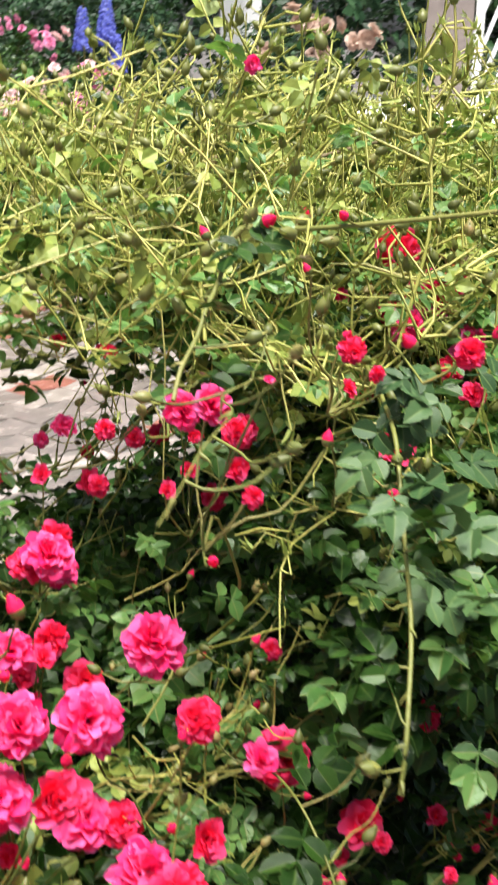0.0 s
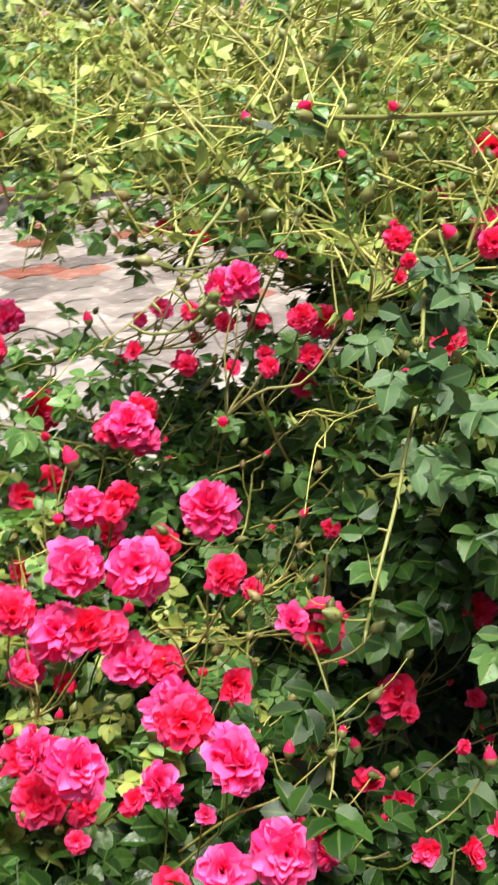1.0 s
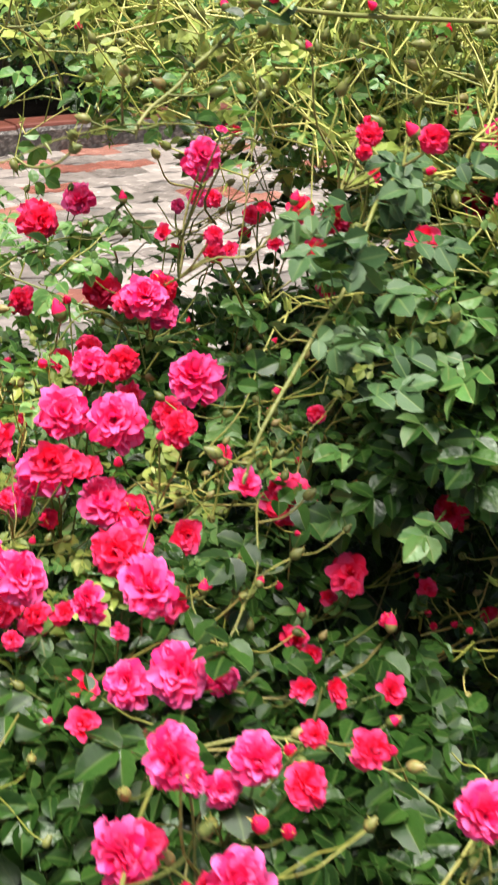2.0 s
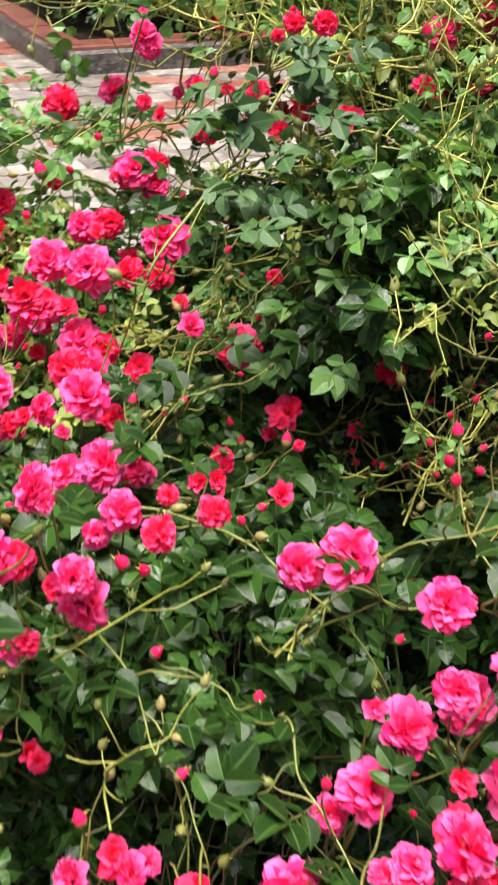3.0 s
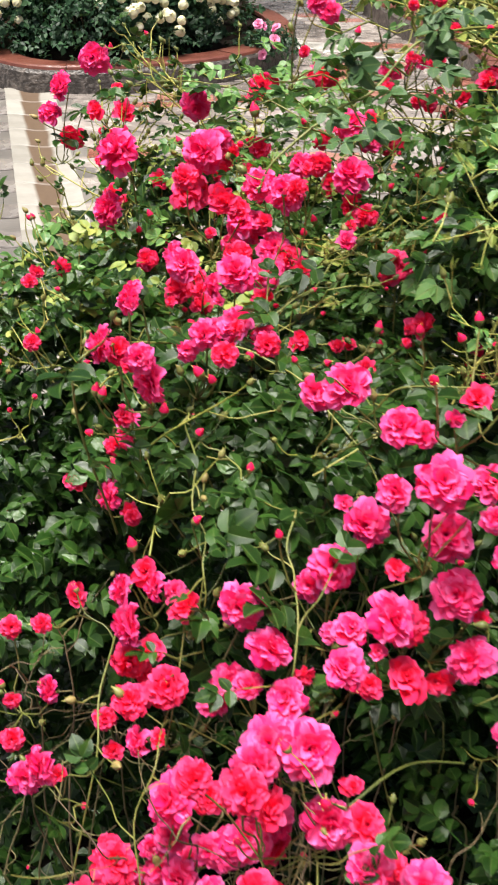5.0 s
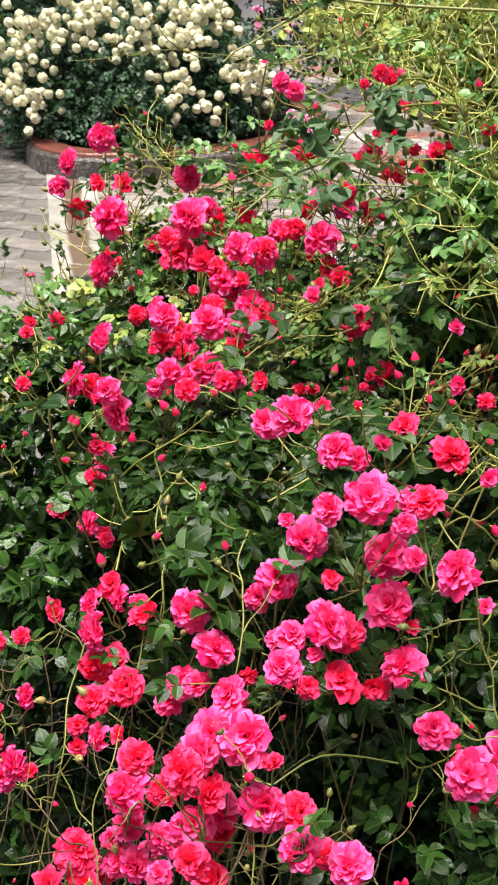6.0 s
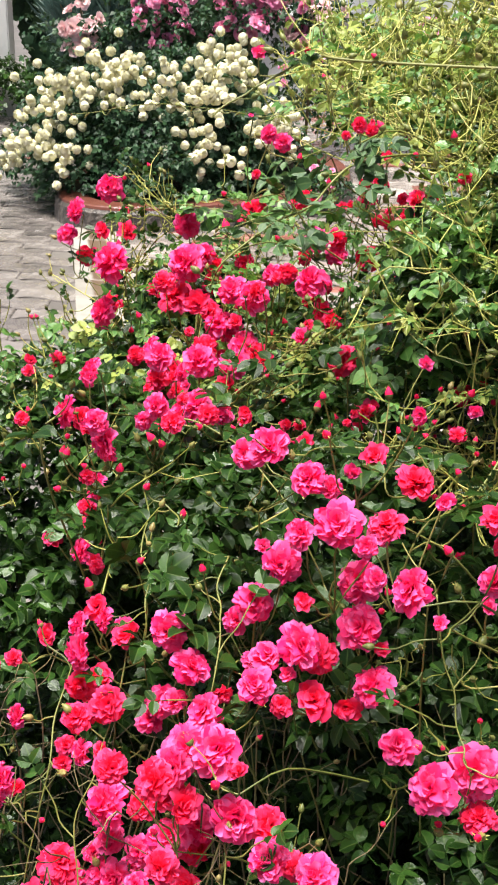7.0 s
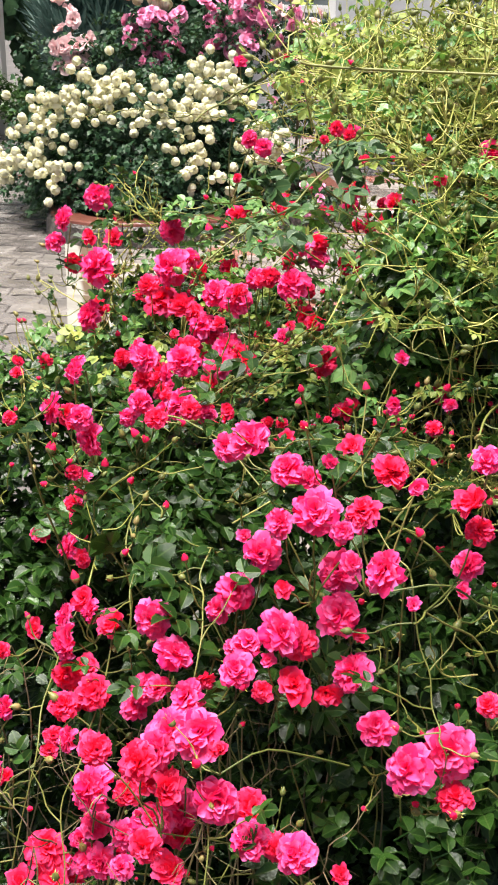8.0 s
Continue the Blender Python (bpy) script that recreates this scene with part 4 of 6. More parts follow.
def pink_bush():
    at = Vector((0.1, 1.0, 0))
    bush = thing("pink_rose_bush", "sprawling rose bush covered in hot pink double roses", "rose bush", at=at)
    inv = Matrix.Translation(-at)
    r = np.random.default_rng(11)
    heap = Heap()
    blooms = gather_blooms(np.random.default_rng(12))
    n = 21000
    x, y = r.uniform(-0.45, 0.85, n), r.uniform(0.36, 1.62, n)
    edge = np.clip((y - 0.98) / 0.1, 0, 1)
    keep = x > (-0.45 + edge * 0.12) + 0.03 * np.sin(11 * y)
    gap = np.sin(17 * x + 3.1) * np.sin(15 * y + 1.0) + 0.6 * np.sin(31 * x - 22 * y)
    keep &= ((x - 0.2) / 0.68) ** 4 + ((y - 0.99) / 0.66) ** 4 < 1.0
    keep &= x > -0.36 + np.clip(y - 0.98, 0, 0.2) * 1.05
    keep &= (gap > -0.5) | (r.random(n) < 0.12) | (x < -0.1)
    x, y = x[keep], y[keep]
    z = crown(x, y) - 0.025 - r.exponential(0.022, len(x)) - (0.09 + r.exponential(0.08, len(x))) * (r.random(len(x)) < 0.32)
    hollow = (y < 0.80 - 0.6 * np.clip(x + 0.10, 0, 1)) & (x < 0.03) | (((x - 0.15) / 0.09) ** 2 + ((y - 1.06) / 0.05) ** 2 < 1)
    thin = (y < 0.86) & ((r.random(len(x)) < np.where((y < 0.8) & (x > 0.02), 0.66, 0.30)) | (z < crown(x, y) - 0.085) & (r.random(len(x)) < 0.85))
    ok = (z > 0.06) & ~thin & (~hollow | (r.random(len(x)) < 0.05)) & ((z > 0.52) | (y > 1.0))
    pos = np.stack([x, y, z], 1)[ok]
    pos = pos[clear_of(pos, blooms, 0.07)]
    ahead, up = lookout(len(pos), r)
    size = r.uniform(0.027, 0.040, len(pos)) * np.where((pos[:, 1] < 0.76) & (pos[:, 0] > 0.0), 1.22, 1.0)
    mats = turned(pos, ahead, up, size)
    close = (np.abs(pos[:, 0]) < 0.2) & (pos[:, 1] > 0.52) & (pos[:, 1] < 1.1) & (pos[:, 2] > crown(pos[:, 0], pos[:, 1]) - 0.055)
    chosen = np.flatnonzero(close)[:280]
    rest = np.setdiff1d(np.arange(len(pos)), chosen)
    for k, i in enumerate(chosen):
        child("leaf", NEAR_MESH[k % 4], bush, inv @ Matrix(mats[i].tolist()))
    deep = pos[rest][:, 2] < crown(pos[rest][:, 0], pos[rest][:, 1]) - 0.09
    light = (pos[rest][:, 0] > 0.05) & (pos[rest][:, 1] > 0.88) & ~deep & (r.random(len(rest)) < 0.5)
    mixed = Heap()
    back = (pos[rest][:, 1] > 1.12) | (pos[rest][:, 0] > 0.26)
    for k in range(4):
        mixed.spread(*LEAF_LOD[k], mats[rest[light & ~back][k::4]])
        mixed.spread(*LEAF_MID[k], mats[rest[light & back][k::4]])
        heap.spread(*LEAF_LOD[k], mats[rest[~deep & ~light & ~back][k::4]])
        heap.spread(*LEAF_MID[k], mats[rest[~deep & ~light & back][k::4]])
        heap.spread(*LEAF_FAR[k], mats[rest[deep][k::4]])
    child("lighter_foliage", mixed.mesh("lighter_foliage", M_MID, crease=28), bush, inv, kind="stuff", label="mid-green leaves")
    # shaded inner leaves
    n = 1500
    x, y = r.uniform(-0.36, 0.85, n), r.uniform(0.6, 1.32, n)
    pos = np.stack([x, y, (crown(x, y) - 0.22) * r.uniform(0.15, 1.0, n)], 1)
    pos = pos[(y > 1.12) | (x > 0.12) & (y > 0.9)]
    ahead, up = lookout(len(pos), r)
    mats = turned(pos, ahead, up, r.uniform(0.034, 0.046, len(pos)))
    for k, (v, f) in enumerate(LEAF_FAR):
        heap.spread(v, f, mats[k::4])
    # leaves on the far side, down to the soil
    n = 1700
    pos = np.stack([r.uniform(-0.22, 0.6, n), r.uniform(1.28, 1.48, n), r.uniform(0.04, 0.80, n)], 1)
    ahead, up = lookout(n, r)
    up[:, 1] -= 0.8
    mats = turned(pos, ahead, up, r.uniform(0.045, 0.065, n))
    for k, (v, f) in enumerate(LEAF_FAR):
        heap.spread(v, f, mats[k::4])
    # the low far edge that lies on the soil
    n = 1000
    pos = np.stack([r.uniform(-0.40, 0.2, n), r.uniform(1.15, 1.82, n), 0.04 + 0.26 * r.random(n) ** 1.5], 1)
    ahead, up = lookout(n, r)
    mats = turned(pos, ahead, up, r.uniform(0.05, 0.075, n))
    for k, (v, f) in enumerate(LEAF_FAR):
        heap.spread(v, f, mats[k::4])
    # the low side that hangs to the ground over the paving
    n = 2600
    x, y = r.uniform(-0.46, -0.12, n), r.uniform(0.98, 1.16, n)
    pos = np.stack([x, y, 0.30 + (crown(x, y) - 0.40) * r.random(n)], 1)
    pos = pos[x > -0.36 + np.clip(y - 0.98, 0, 0.2) * 1.05]
    n = len(pos)
    ahead, up = lookout(n, r)
    up[:, 0] -= 0.8
    mats = turned(pos, ahead, up, r.uniform(0.034, 0.046, n))
    for k, (v, f) in enumerate(LEAF_FAR):
        heap.spread(v, f, mats[k::4])
    child("foliage", heap.mesh("foliage", M_LEAF, crease=28), bush, inv, kind="stuff")
    # fresh yellow-green growth along the open edge and between the flower sprays
    fresh = Heap()
    n = 760
    x, y = r.uniform(-0.34, 0.06, n), r.uniform(1.0, 1.42, n)
    pos = np.stack([x, y, crown(x, y) - 0.025 + r.uniform(-0.06, 0.025, n)], 1)
    pos = pos[(x > -0.32 + 0.03 * np.sin(20 * y)) & (x > -0.33 + np.clip(y - 1.0, 0, 0.18) * 1.0) & (x < 0.06 - 0.2 * (y - 1.0) * (r.random(n) < 0.5))]
    pos = pos[clear_of(pos, blooms)]
    ahead, up = lookout(len(pos), r)
    mats = turned(pos, ahead, up, r.uniform(0.018, 0.030, len(pos)))
    for k, (v, f) in enumerate(LEAF_LOD):
        fresh.spread(v, f, mats[k::4])
    child("fresh_foliage", fresh.mesh("fresh_foliage", M_YOUNG, crease=28), bush, inv, kind="stuff", label="yellow-green young leaves")
    # broader mid-green leaves over the open edge
    edge_leaf = Heap()
    n = 1300
    x, y = r.uniform(-0.34, 0.10, n), r.uniform(1.0, 1.36, n)
    rise = 0.085 * smoothstep(-0.14, -0.02, x) * smoothstep(1.0, 1.1, y)
    pos = np.stack([x, y, crown(x, y) + rise - (0.22 * r.random(n) ** 1.6)], 1)
    pos = pos[(x > -0.33 + np.clip(y - 1.0, 0, 0.25) * 1.0) & clear_of(pos, blooms) & clear_of(pos, blooms, 0.12, (-0.5, -0.8, 0.4))]
    ahead, up = lookout(len(pos), r)
    mats = turned(pos, ahead, up, r.uniform(0.020, 0.032, len(pos)))
    for k, (v, f) in enumerate(LEAF_LOD):
        edge_leaf.spread(v, f, mats[k::4])
    child("edge_foliage", edge_leaf.mesh("edge_foliage", M_MID, crease=28), bush, inv, kind="stuff", label="mid-green leaves")
    # crooked stems under the canopy, leaning out from the base, forked and twiggy in the open hollow
    twigs = Heap()
    for k in range(72):
        low = k >= 40
        bx, by = (r.uniform(-0.28, 0.05), r.uniform(0.56, 0.92)) if low else (r.uniform(-0.24, 0.6), r.uniform(0.5, 1.22))
        tx, ty = bx + r.normal(0, 0.06), by + r.normal(-0.05, 0.06)
        tz = (r.uniform(0.52, 0.74) if low else float(crown(tx, ty)) - r.uniform(0.03, 0.12))
        root = np.array([0.15 + 0.55 * (bx - 0.15), 1.0 + 0.5 * (by - 1.0), 0.05])
        line = smooth_line([root, (bx, by, 0.55 * tz), ((bx + tx) / 2, (by + ty) / 2, tz - 0.07), (tx, ty, tz)], 22)
        line = line + smooth_line(r.normal(0, 0.004, (11, 3)), 22)
        twigs.add(*tube(line, 0.0012, 0.0005, 5))
        if not low:
            continue
        for q in line[9::2]:
            d = np.array([r.normal(0, 0.8), r.normal(-0.3, 0.7), r.normal(0.2, 0.5)])
            d /= np.linalg.norm(d)
            e = q + d * r.uniform(0.015, 0.04)
            stalk(twigs, e, q, r, 0.0004)
            for w in range(2):
                g = e + (d + r.normal(0, 0.6, 3)) * 0.014
                twigs.add(*tube([e, (e + g) / 2 + r.normal(0, 0.001, 3), g], 0.0004, 0.0003, 3))
                if r.random() < 0.25:
                    small_bud(bush, inv, g, d, r, 0.2, 0.7)
    child("inner_twig", twigs.mesh("inner_twig", M_WOOD), bush, inv, kind="stuff")
    for name, pts, rad in CANES:
        a, b = np.array(pts[0]), np.array(pts[-1])
        if name not in ("hook", "spray", "shoot"):
            a = a + (0.02, 0.05, 0)
            pts = [(a[0], a[1], min(a[2], float(crown(a[0], a[1]))) - 0.07), *pts]
        if name not in ("hook", "spray", "shoot"):
            b = b + (b - np.array(pts[-2])) * 0.4 + (0, 0.02, -0.045)
            pts = [*pts, tuple(b)]
        line = smooth_line(pts, 8 * len(pts))
        kink = r.normal(0, 0.0008 if name in ("shoot", "hook") else 0.0016, (len(pts) * 2, 3))
        line = line + smooth_line(kink, len(line))
        rad *= 0.40
        h = Heap()
        h.add(*tube(line, rad, rad * 0.62, 7))
        for q in line[3:-2:5]:
            d = np.array([r.normal(), r.normal(), r.normal(-0.3, 0.3)])
            d /= np.linalg.norm(d)
            h.add(*tube([q, q + d * 0.003, q + d * 0.0045 - (0, 0, 0.0012)], 0.0009, 0.0001, 4))
        for q in line[6:-1:5]:
            d = np.array([r.normal(0, 0.8), r.normal(-0.2, 0.7), r.uniform(-0.1, 0.8)])
            d /= np.linalg.norm(d)
            e = q + d * (r.uniform(0.010, 0.022) if name in ("shoot", "hook") else r.uniform(0.018, 0.045))
            stalk(h, e, q, r, 0.0004 if name in ("shoot", "hook", "spray") else 0.0005)
            if r.random() < (0.9 if name == "spray" else 0.6):
                small_bud(bush, inv, e, d + (0, 0, 0.2), r, 0.05 if name == "spray" else 0.2, 0.75 if name == "spray" else 1.0)
            else:
                m = turned([e], [d], [(r.normal(0, 0.3), -0.2, 1)], r.uniform(0.02, 0.03))[0]
                child("leaf", NEAR_MESH[int(r.integers(4))], bush, inv @ Matrix(m.tolist()))
        child("cane", h.mesh("cane", M_SHOOT), bush, inv, label="thorny yellow-green cane")
        if name in ("mid", "right", "arch", "rise", "stem", "reach", "far"):
            for q in line[4::6]:
                m = turned([q], [(r.normal(), r.normal(-0.2), r.normal(0.1, 0.3))], [(r.normal(0, 0.3), -0.2, 1)], r.uniform(0.032, 0.046))[0]
                child("leaf", NEAR_MESH[int(r.integers(4))], bush, inv @ Matrix(m.tolist()))
        if name == "shoot":
            # its leaves spread to both sides and towards the open side
            for k in range(26):
                q = line[int(r.uniform(0.28, 0.72) * (len(line) - 1))] + np.array([r.normal(0.008, 0.018), r.normal(-0.008, 0.014), r.normal(0.006, 0.012)])
                d = np.array([(-1) ** k * r.uniform(0.2, 1.0), r.normal(-0.3, 0.45), r.normal(-0.05, 0.3)])
                d /= np.linalg.norm(d)
                m = turned([q], [d], [(-0.4 + r.normal(0, 0.3), -0.4 + r.normal(0, 0.2), 1)], r.uniform(0.024, 0.035))[0]
                child("leaf", PALE_MESH[k % 4], bush, inv @ Matrix(m.tolist()), "large grey-green leaf of a young shoot")
    stalks = []
    for x, y, z, width, kind in blooms:
        add_blossom(bush, inv, (x, y, z), width, kind, r, stalks)
    stem_heap = Heap()
    branch_sprays(bush, inv, stalks, r, stem_heap)
    # branching sprays of buds between the flowers
    green = Heap()
    zones = ([(0.08, 0.27, 0.70, 0.97)] * 60 + [(0.12, 0.30, 0.74, 0.98)] * 40 + [(-0.29, -0.02, 0.93, 1.06)] * 60 + [(-0.19, -0.02, 1.06, 1.24)] * 70 + [(-0.18, 0.06, 1.18, 1.34)] * 50 + [(-0.12, 0.06, 0.74, 0.92)] * 9 + [(-0.02, 0.13, 1.0, 1.2)] * 50 + [(-0.12, 0.06, 1.04, 1.26)] * 44 + [(0.02, 0.16, 1.15, 1.34)] * 14)
    for x0, x1, y0, y1 in zones:
        x, y = r.uniform(x0, x1), r.uniform(y0, y1)
        p = np.array([x, y, float(crown(x, y)) - r.uniform(0.01, 0.05) + (0.075 if x > 0.08 and 1.0 > y > 0.78 else r.uniform(0.0, 0.07) if y > 1.0 and x > -0.12 else 0.0)])
        d = np.array([r.normal(0, 0.5), r.normal(-0.4, 0.4), r.uniform(0.4, 1.0)])
        d /= np.linalg.norm(d)
        top = p + d * r.uniform(0.04, 0.08)
        tips = np.array([top, (p + top) / 2])
        if not all(clear_of(tips, blooms, 0.14, out).all() for out in ((-0.55, -0.75, 0.4), (-0.05, -0.8, 0.5))):
            continue
        line = smooth_line([p, (p + top) / 2 + r.normal(0, 0.006, 3), top], 8)
        green.add(*tube(line, 0.0008, 0.0006, 4))
        for q in line[3::1]:
            e = q + d * r.uniform(0.008, 0.02) + r.normal(0, 0.013, 3)
            stalk(green, e, q, r, 0.0004)
            pick = r.random()
            if pick < 0.62:
                small_bud(bush, inv, e, d + r.normal(0, 0.3, 3), r, 0.35 if x > 0.08 and y < 1.0 else 0.12, 0.85)
            elif pick < 0.645 and y > 0.93:
                add_blossom(bush, inv, tuple(e), r.uniform(0.010, 0.015), "r", r, [])
            else:
                m = turned([e], [d + r.normal(0, 0.6, 3)], [(r.normal(0, 0.3), -0.2, 1)], r.uniform(0.012, 0.022))[0]
                child("leaf", NEAR_MESH[int(r.integers(4))], bush, inv @ Matrix(m.tolist()))
    child("bud_stalk", green.mesh("bud_stalk", M_GREENSTEM), bush, inv, kind="stuff")
    child("flower_stalk", stem_heap.mesh("flower_stalk", M_SHOOT), bush, inv, kind="stuff")
    return bush


def tangle_bush():
    """The airy shrub behind: arching canes, a mesh of thin stalks with sepals, spent buds and few leaves."""
    at = Vector((1.05, 1.3, 0))
    bush = thing("tall_rose_shrub", "tall airy rose shrub with yellow-green stalks and spent buds", "rose bush", at=at)
    inv = Matrix.Translation(-at)
    r = np.random.default_rng(23)
    stalks, leaves, buds, sep, young, mid = Heap(), Heap(), Heap(), Heap(), Heap(), Heap()
    canes = []
    for k in range(80):
        u = r.random()
        if u < 0.62:
            tip = np.array([r.uniform(-0.02, 0.42), r.uniform(0.96, 1.5), r.uniform(1.05, 1.12)])
        else:
            tip = np.array([r.uniform(0.1, 0.9), r.uniform(1.0, 1.9), r.uniform(1.04, 1.12)])
        if tip[0] < 0.06 + 0.10 * (tip[1] - 0.95):
            tip[0] = 0.06 + 0.10 * (tip[1] - 0.95) + 0.2 * r.random()
        root = np.array([1.05 + r.normal(0, 0.1), 1.3 + r.normal(0, 0.12), 0.05])
        top = root * 0.45 + tip * 0.55
        top[2] = tip[2] + r.uniform(-0.04, 0.015)
        line = smooth_line([root, root * 0.8 + tip * 0.2 + (0, 0, 0.62), top + r.normal(0, 0.04, 3) * (1, 1, 0.5), top * 0.4 + tip * 0.6 + r.normal(0, 0.012, 3), tip], 26)
        canes.append(line)
        me = Heap()
        me.add(*tube(line, 0.0024, 0.0006, 6))
        child("cane", me.mesh("cane", M_STEM if k % 4 else M_WOOD), bush, inv)
    # a few shoots that stand clear of the rest
    for k in range(16):
        foot = np.array([r.uniform(0.08, 0.75), r.uniform(0.97, 1.5), 1.06])
        lean = np.array([r.normal(0.02, 0.03), r.normal(0, 0.03), r.uniform(0.07, 0.14)])
        line = smooth_line([foot, foot + lean * 0.5 + r.normal(0, 0.006, 3), foot + lean], 14)
        canes.append(line)
        me = Heap()
        me.add(*tube(line, 0.0011, 0.0006, 6))
        child("cane", me.mesh("cane", M_STEM), bush, inv)
    count = 0
    made = 0
    for line in canes:
        for q in line[9:]:
            if math.degrees(math.atan2(q[0] + 0.34, q[1] - 0.75)) < 50 and q[2] < 1.06 and r.random() < 0.7:
                continue
            for rep in range(1 if r.random() < 0.4 else 2):
                d = np.array([r.normal(), r.normal(), r.normal(0.25, 0.5)])
                d /= np.linalg.norm(d)
                ln = r.uniform(0.02, 0.06)
                end = q + d * ln + (0, 0, r.uniform(0, 0.02))
                stalks.add(*tube(smooth_line([q, q + d * ln * 0.5 + r.normal(0, 0.006, 3), end], 4), 0.0009, 0.0006, 3))
                for w in range(int(r.integers(1, 4))):
                    e = end + r.normal(0, 0.014, 3) + (0, 0, 0.008)
                    stalks.add(*tube([end - d * 0.01, (end + e) / 2 + r.normal(0, 0.003, 3), e], 0.0008, 0.0007, 3))
                    size = r.uniform(0.0080, 0.0120)
                    f = Vector(d.tolist()) + Vector((r.normal(0, 0.4), r.normal(0, 0.4), 0.5))
                    m = mat4(e, f, r.uniform(0, 6), size)
                    pick = r.random()
                    if pick < 0.55:
                        near = e[0] < 0.4 and e[1] < 1.4
                        if near and made < 240:
                            ob = child("bud", B_GREEN, bush, inv @ m)
                            child("calyx", S_MESH[int(r.integers(3))], ob)
                            made += 1
                        else:
                            buds.spread(BUD_VERTS, BUD_FACES, [np.array(m)])
                            sep.spread(*SEPALS[int(r.integers(3))], [np.array(m)])
                    else:
                        sep.spread(*SEPALS[1 + int(r.integers(2))], [np.array(m @ Matrix.Scale(1.25, 4))])
                if r.random() < 0.5:
                    m = turned([q + d * ln * 0.4], [d + (0, 0, -0.2)], [(r.normal(0, 0.5), r.normal(0, 0.5), 1)], r.uniform(0.018, 0.032))
                    (young if r.random() < 0.35 else mid if r.random() < 0.6 else leaves).spread(*LEAF_MID[count % 4], m)
                count += 1
    # short leafy sprigs that fill the crown
    n = 3000
    y = 0.90 + 0.62 * r.random(n) ** 1.25
    x = 0.045 + 0.10 * np.clip(y - 0.95, 0, 1) + 0.66 * r.random(n) ** 1.2
    bearing = np.degrees(np.arctan2(x + 0.34, y - 0.75))
    dip = (bearing > 42) & (bearing < 69)
    far = np.hypot(x + 0.34, y - 0.75)
    top = np.where(dip, 1.150 - 0.08 * far, np.where(bearing < 42, 1.10, 1.12))
    z = 1.04 + (top - 1.04) * r.random(n) ** 0.9 + 0.015 * np.sin(9 * x + 13 * y)
    spots = np.stack([x, y, z], 1)[(x > 0.16) | (r.random(n) < 0.62)]
    blooms = [b for spray in SPRAYS for b in spray]
    for out in ((-0.75, -0.5, 0.3), (-0.45, -0.7, 0.4), (0.0, -0.85, 0.45)):
        spots = spots[clear_of(spots, blooms, 0.16, out)]
    inner = [q for q in blooms if q[2] > 0.97 and q[0] > 0.0]
    spots = spots[clear_of(spots, inner, 0.42, (-0.88, -0.43, 0.2))]
    b = np.degrees(np.arctan2(spots[:, 0] + 0.34, spots[:, 1] - 0.75))
    spots = spots[(b > 50) | (spots[:, 2] > 1.06) | (r.random(len(spots)) < 0.3)]
    # the shrub's edge leans down into the pink bush
    n = 620
    edge = np.stack([r.uniform(0.10, 0.42, n), r.uniform(0.94, 1.26, n), r.uniform(0.94, 1.05, n)], 1)
    for out in ((-0.75, -0.5, 0.3), (-0.3, -0.8, 0.4), (0.0, -0.85, 0.45)):
        edge = edge[clear_of(edge, blooms, 0.16, out)]
    edge = edge[edge[:, 0] > 1.38 * (edge[:, 1] - 0.75) - 0.34]
    front = np.stack([r.uniform(0.08, 0.34, 420), r.uniform(0.83, 0.97, 420), r.uniform(0.90, 1.02, 420)], 1)
    for out in ((-0.3, -0.8, 0.4), (0.0, -0.85, 0.45)):
        front = front[clear_of(front, blooms, 0.16, out)]
    front = front[(front[:, 0] > 1.15 * (front[:, 1] - 0.56) - 0.276) & (front[:, 0] > 0.58 * (front[:, 1] - 0.325) - 0.195)]
    for k, p in enumerate(np.concatenate([spots[:1650], edge[:260], front[:150]])):
        x, y, z = p
        small = 0.72 if y < 1.15 and x < 0.3 else 1.0
        d = np.array([r.normal(-0.2, 0.7), r.normal(-0.2, 0.6), r.normal(0.45, 0.45)])
        d /= np.linalg.norm(d)
        ln = r.uniform(0.05, 0.10)
        line = smooth_line([p, p + d * ln * 0.4 + r.normal(0, 0.008, 3), p + d * ln + (0, 0, -0.01 + r.normal(0, 0.008))], 6)
        stalks.add(*tube(line, 0.0006, 0.00045, 3))
        for q in line[2:]:
            if r.random() < 0.7:
                e = q + r.normal(0, 0.018, 3) + (0, 0, 0.012)
                stalks.add(*tube(smooth_line([q, (q + e) / 2 + r.normal(0, 0.004, 3), e], 3), 0.0006, 0.0005, 3))
                f = Vector((e - q).tolist()) * 40 + Vector((r.normal(0, 0.3), r.normal(0, 0.3), 0.5))
                m = mat4(e, f, r.uniform(0, 6), r.uniform(0.0075, 0.0115))
                if r.random() < 0.5:
                    buds.spread(BUD_VERTS, BUD_FACES, [np.array(m)])
                sep.spread(*SEPALS[int(r.integers(3))], [np.array(m @ Matrix.Scale(1.2, 4))])
            if r.random() < (0.8 if x > 0.16 or z < 1.07 else 0.55):
                a = np.array([r.normal(), r.normal(), r.normal(-0.1, 0.4)])
                m = turned([q], [a], [(r.normal(0, 0.5), r.normal(-0.2, 0.5), 1)], small * r.uniform(0.02, 0.034))
                ((young, mid, mid, mid, leaves) if z < 1.07 else (young, young, young, mid, mid))[int(r.integers(5))].spread(*LEAF_MID[k % 4], m)
    child("green_foliage", mid.mesh("green_foliage", M_MID, crease=28), bush, inv, kind="stuff")
    child("fine_stalk", stalks.mesh("fine_stalk", M_STEM), bush, inv, kind="stuff")
    child("spent_bud", buds.mesh("spent_bud", M_BUD), bush, inv, kind="stuff")
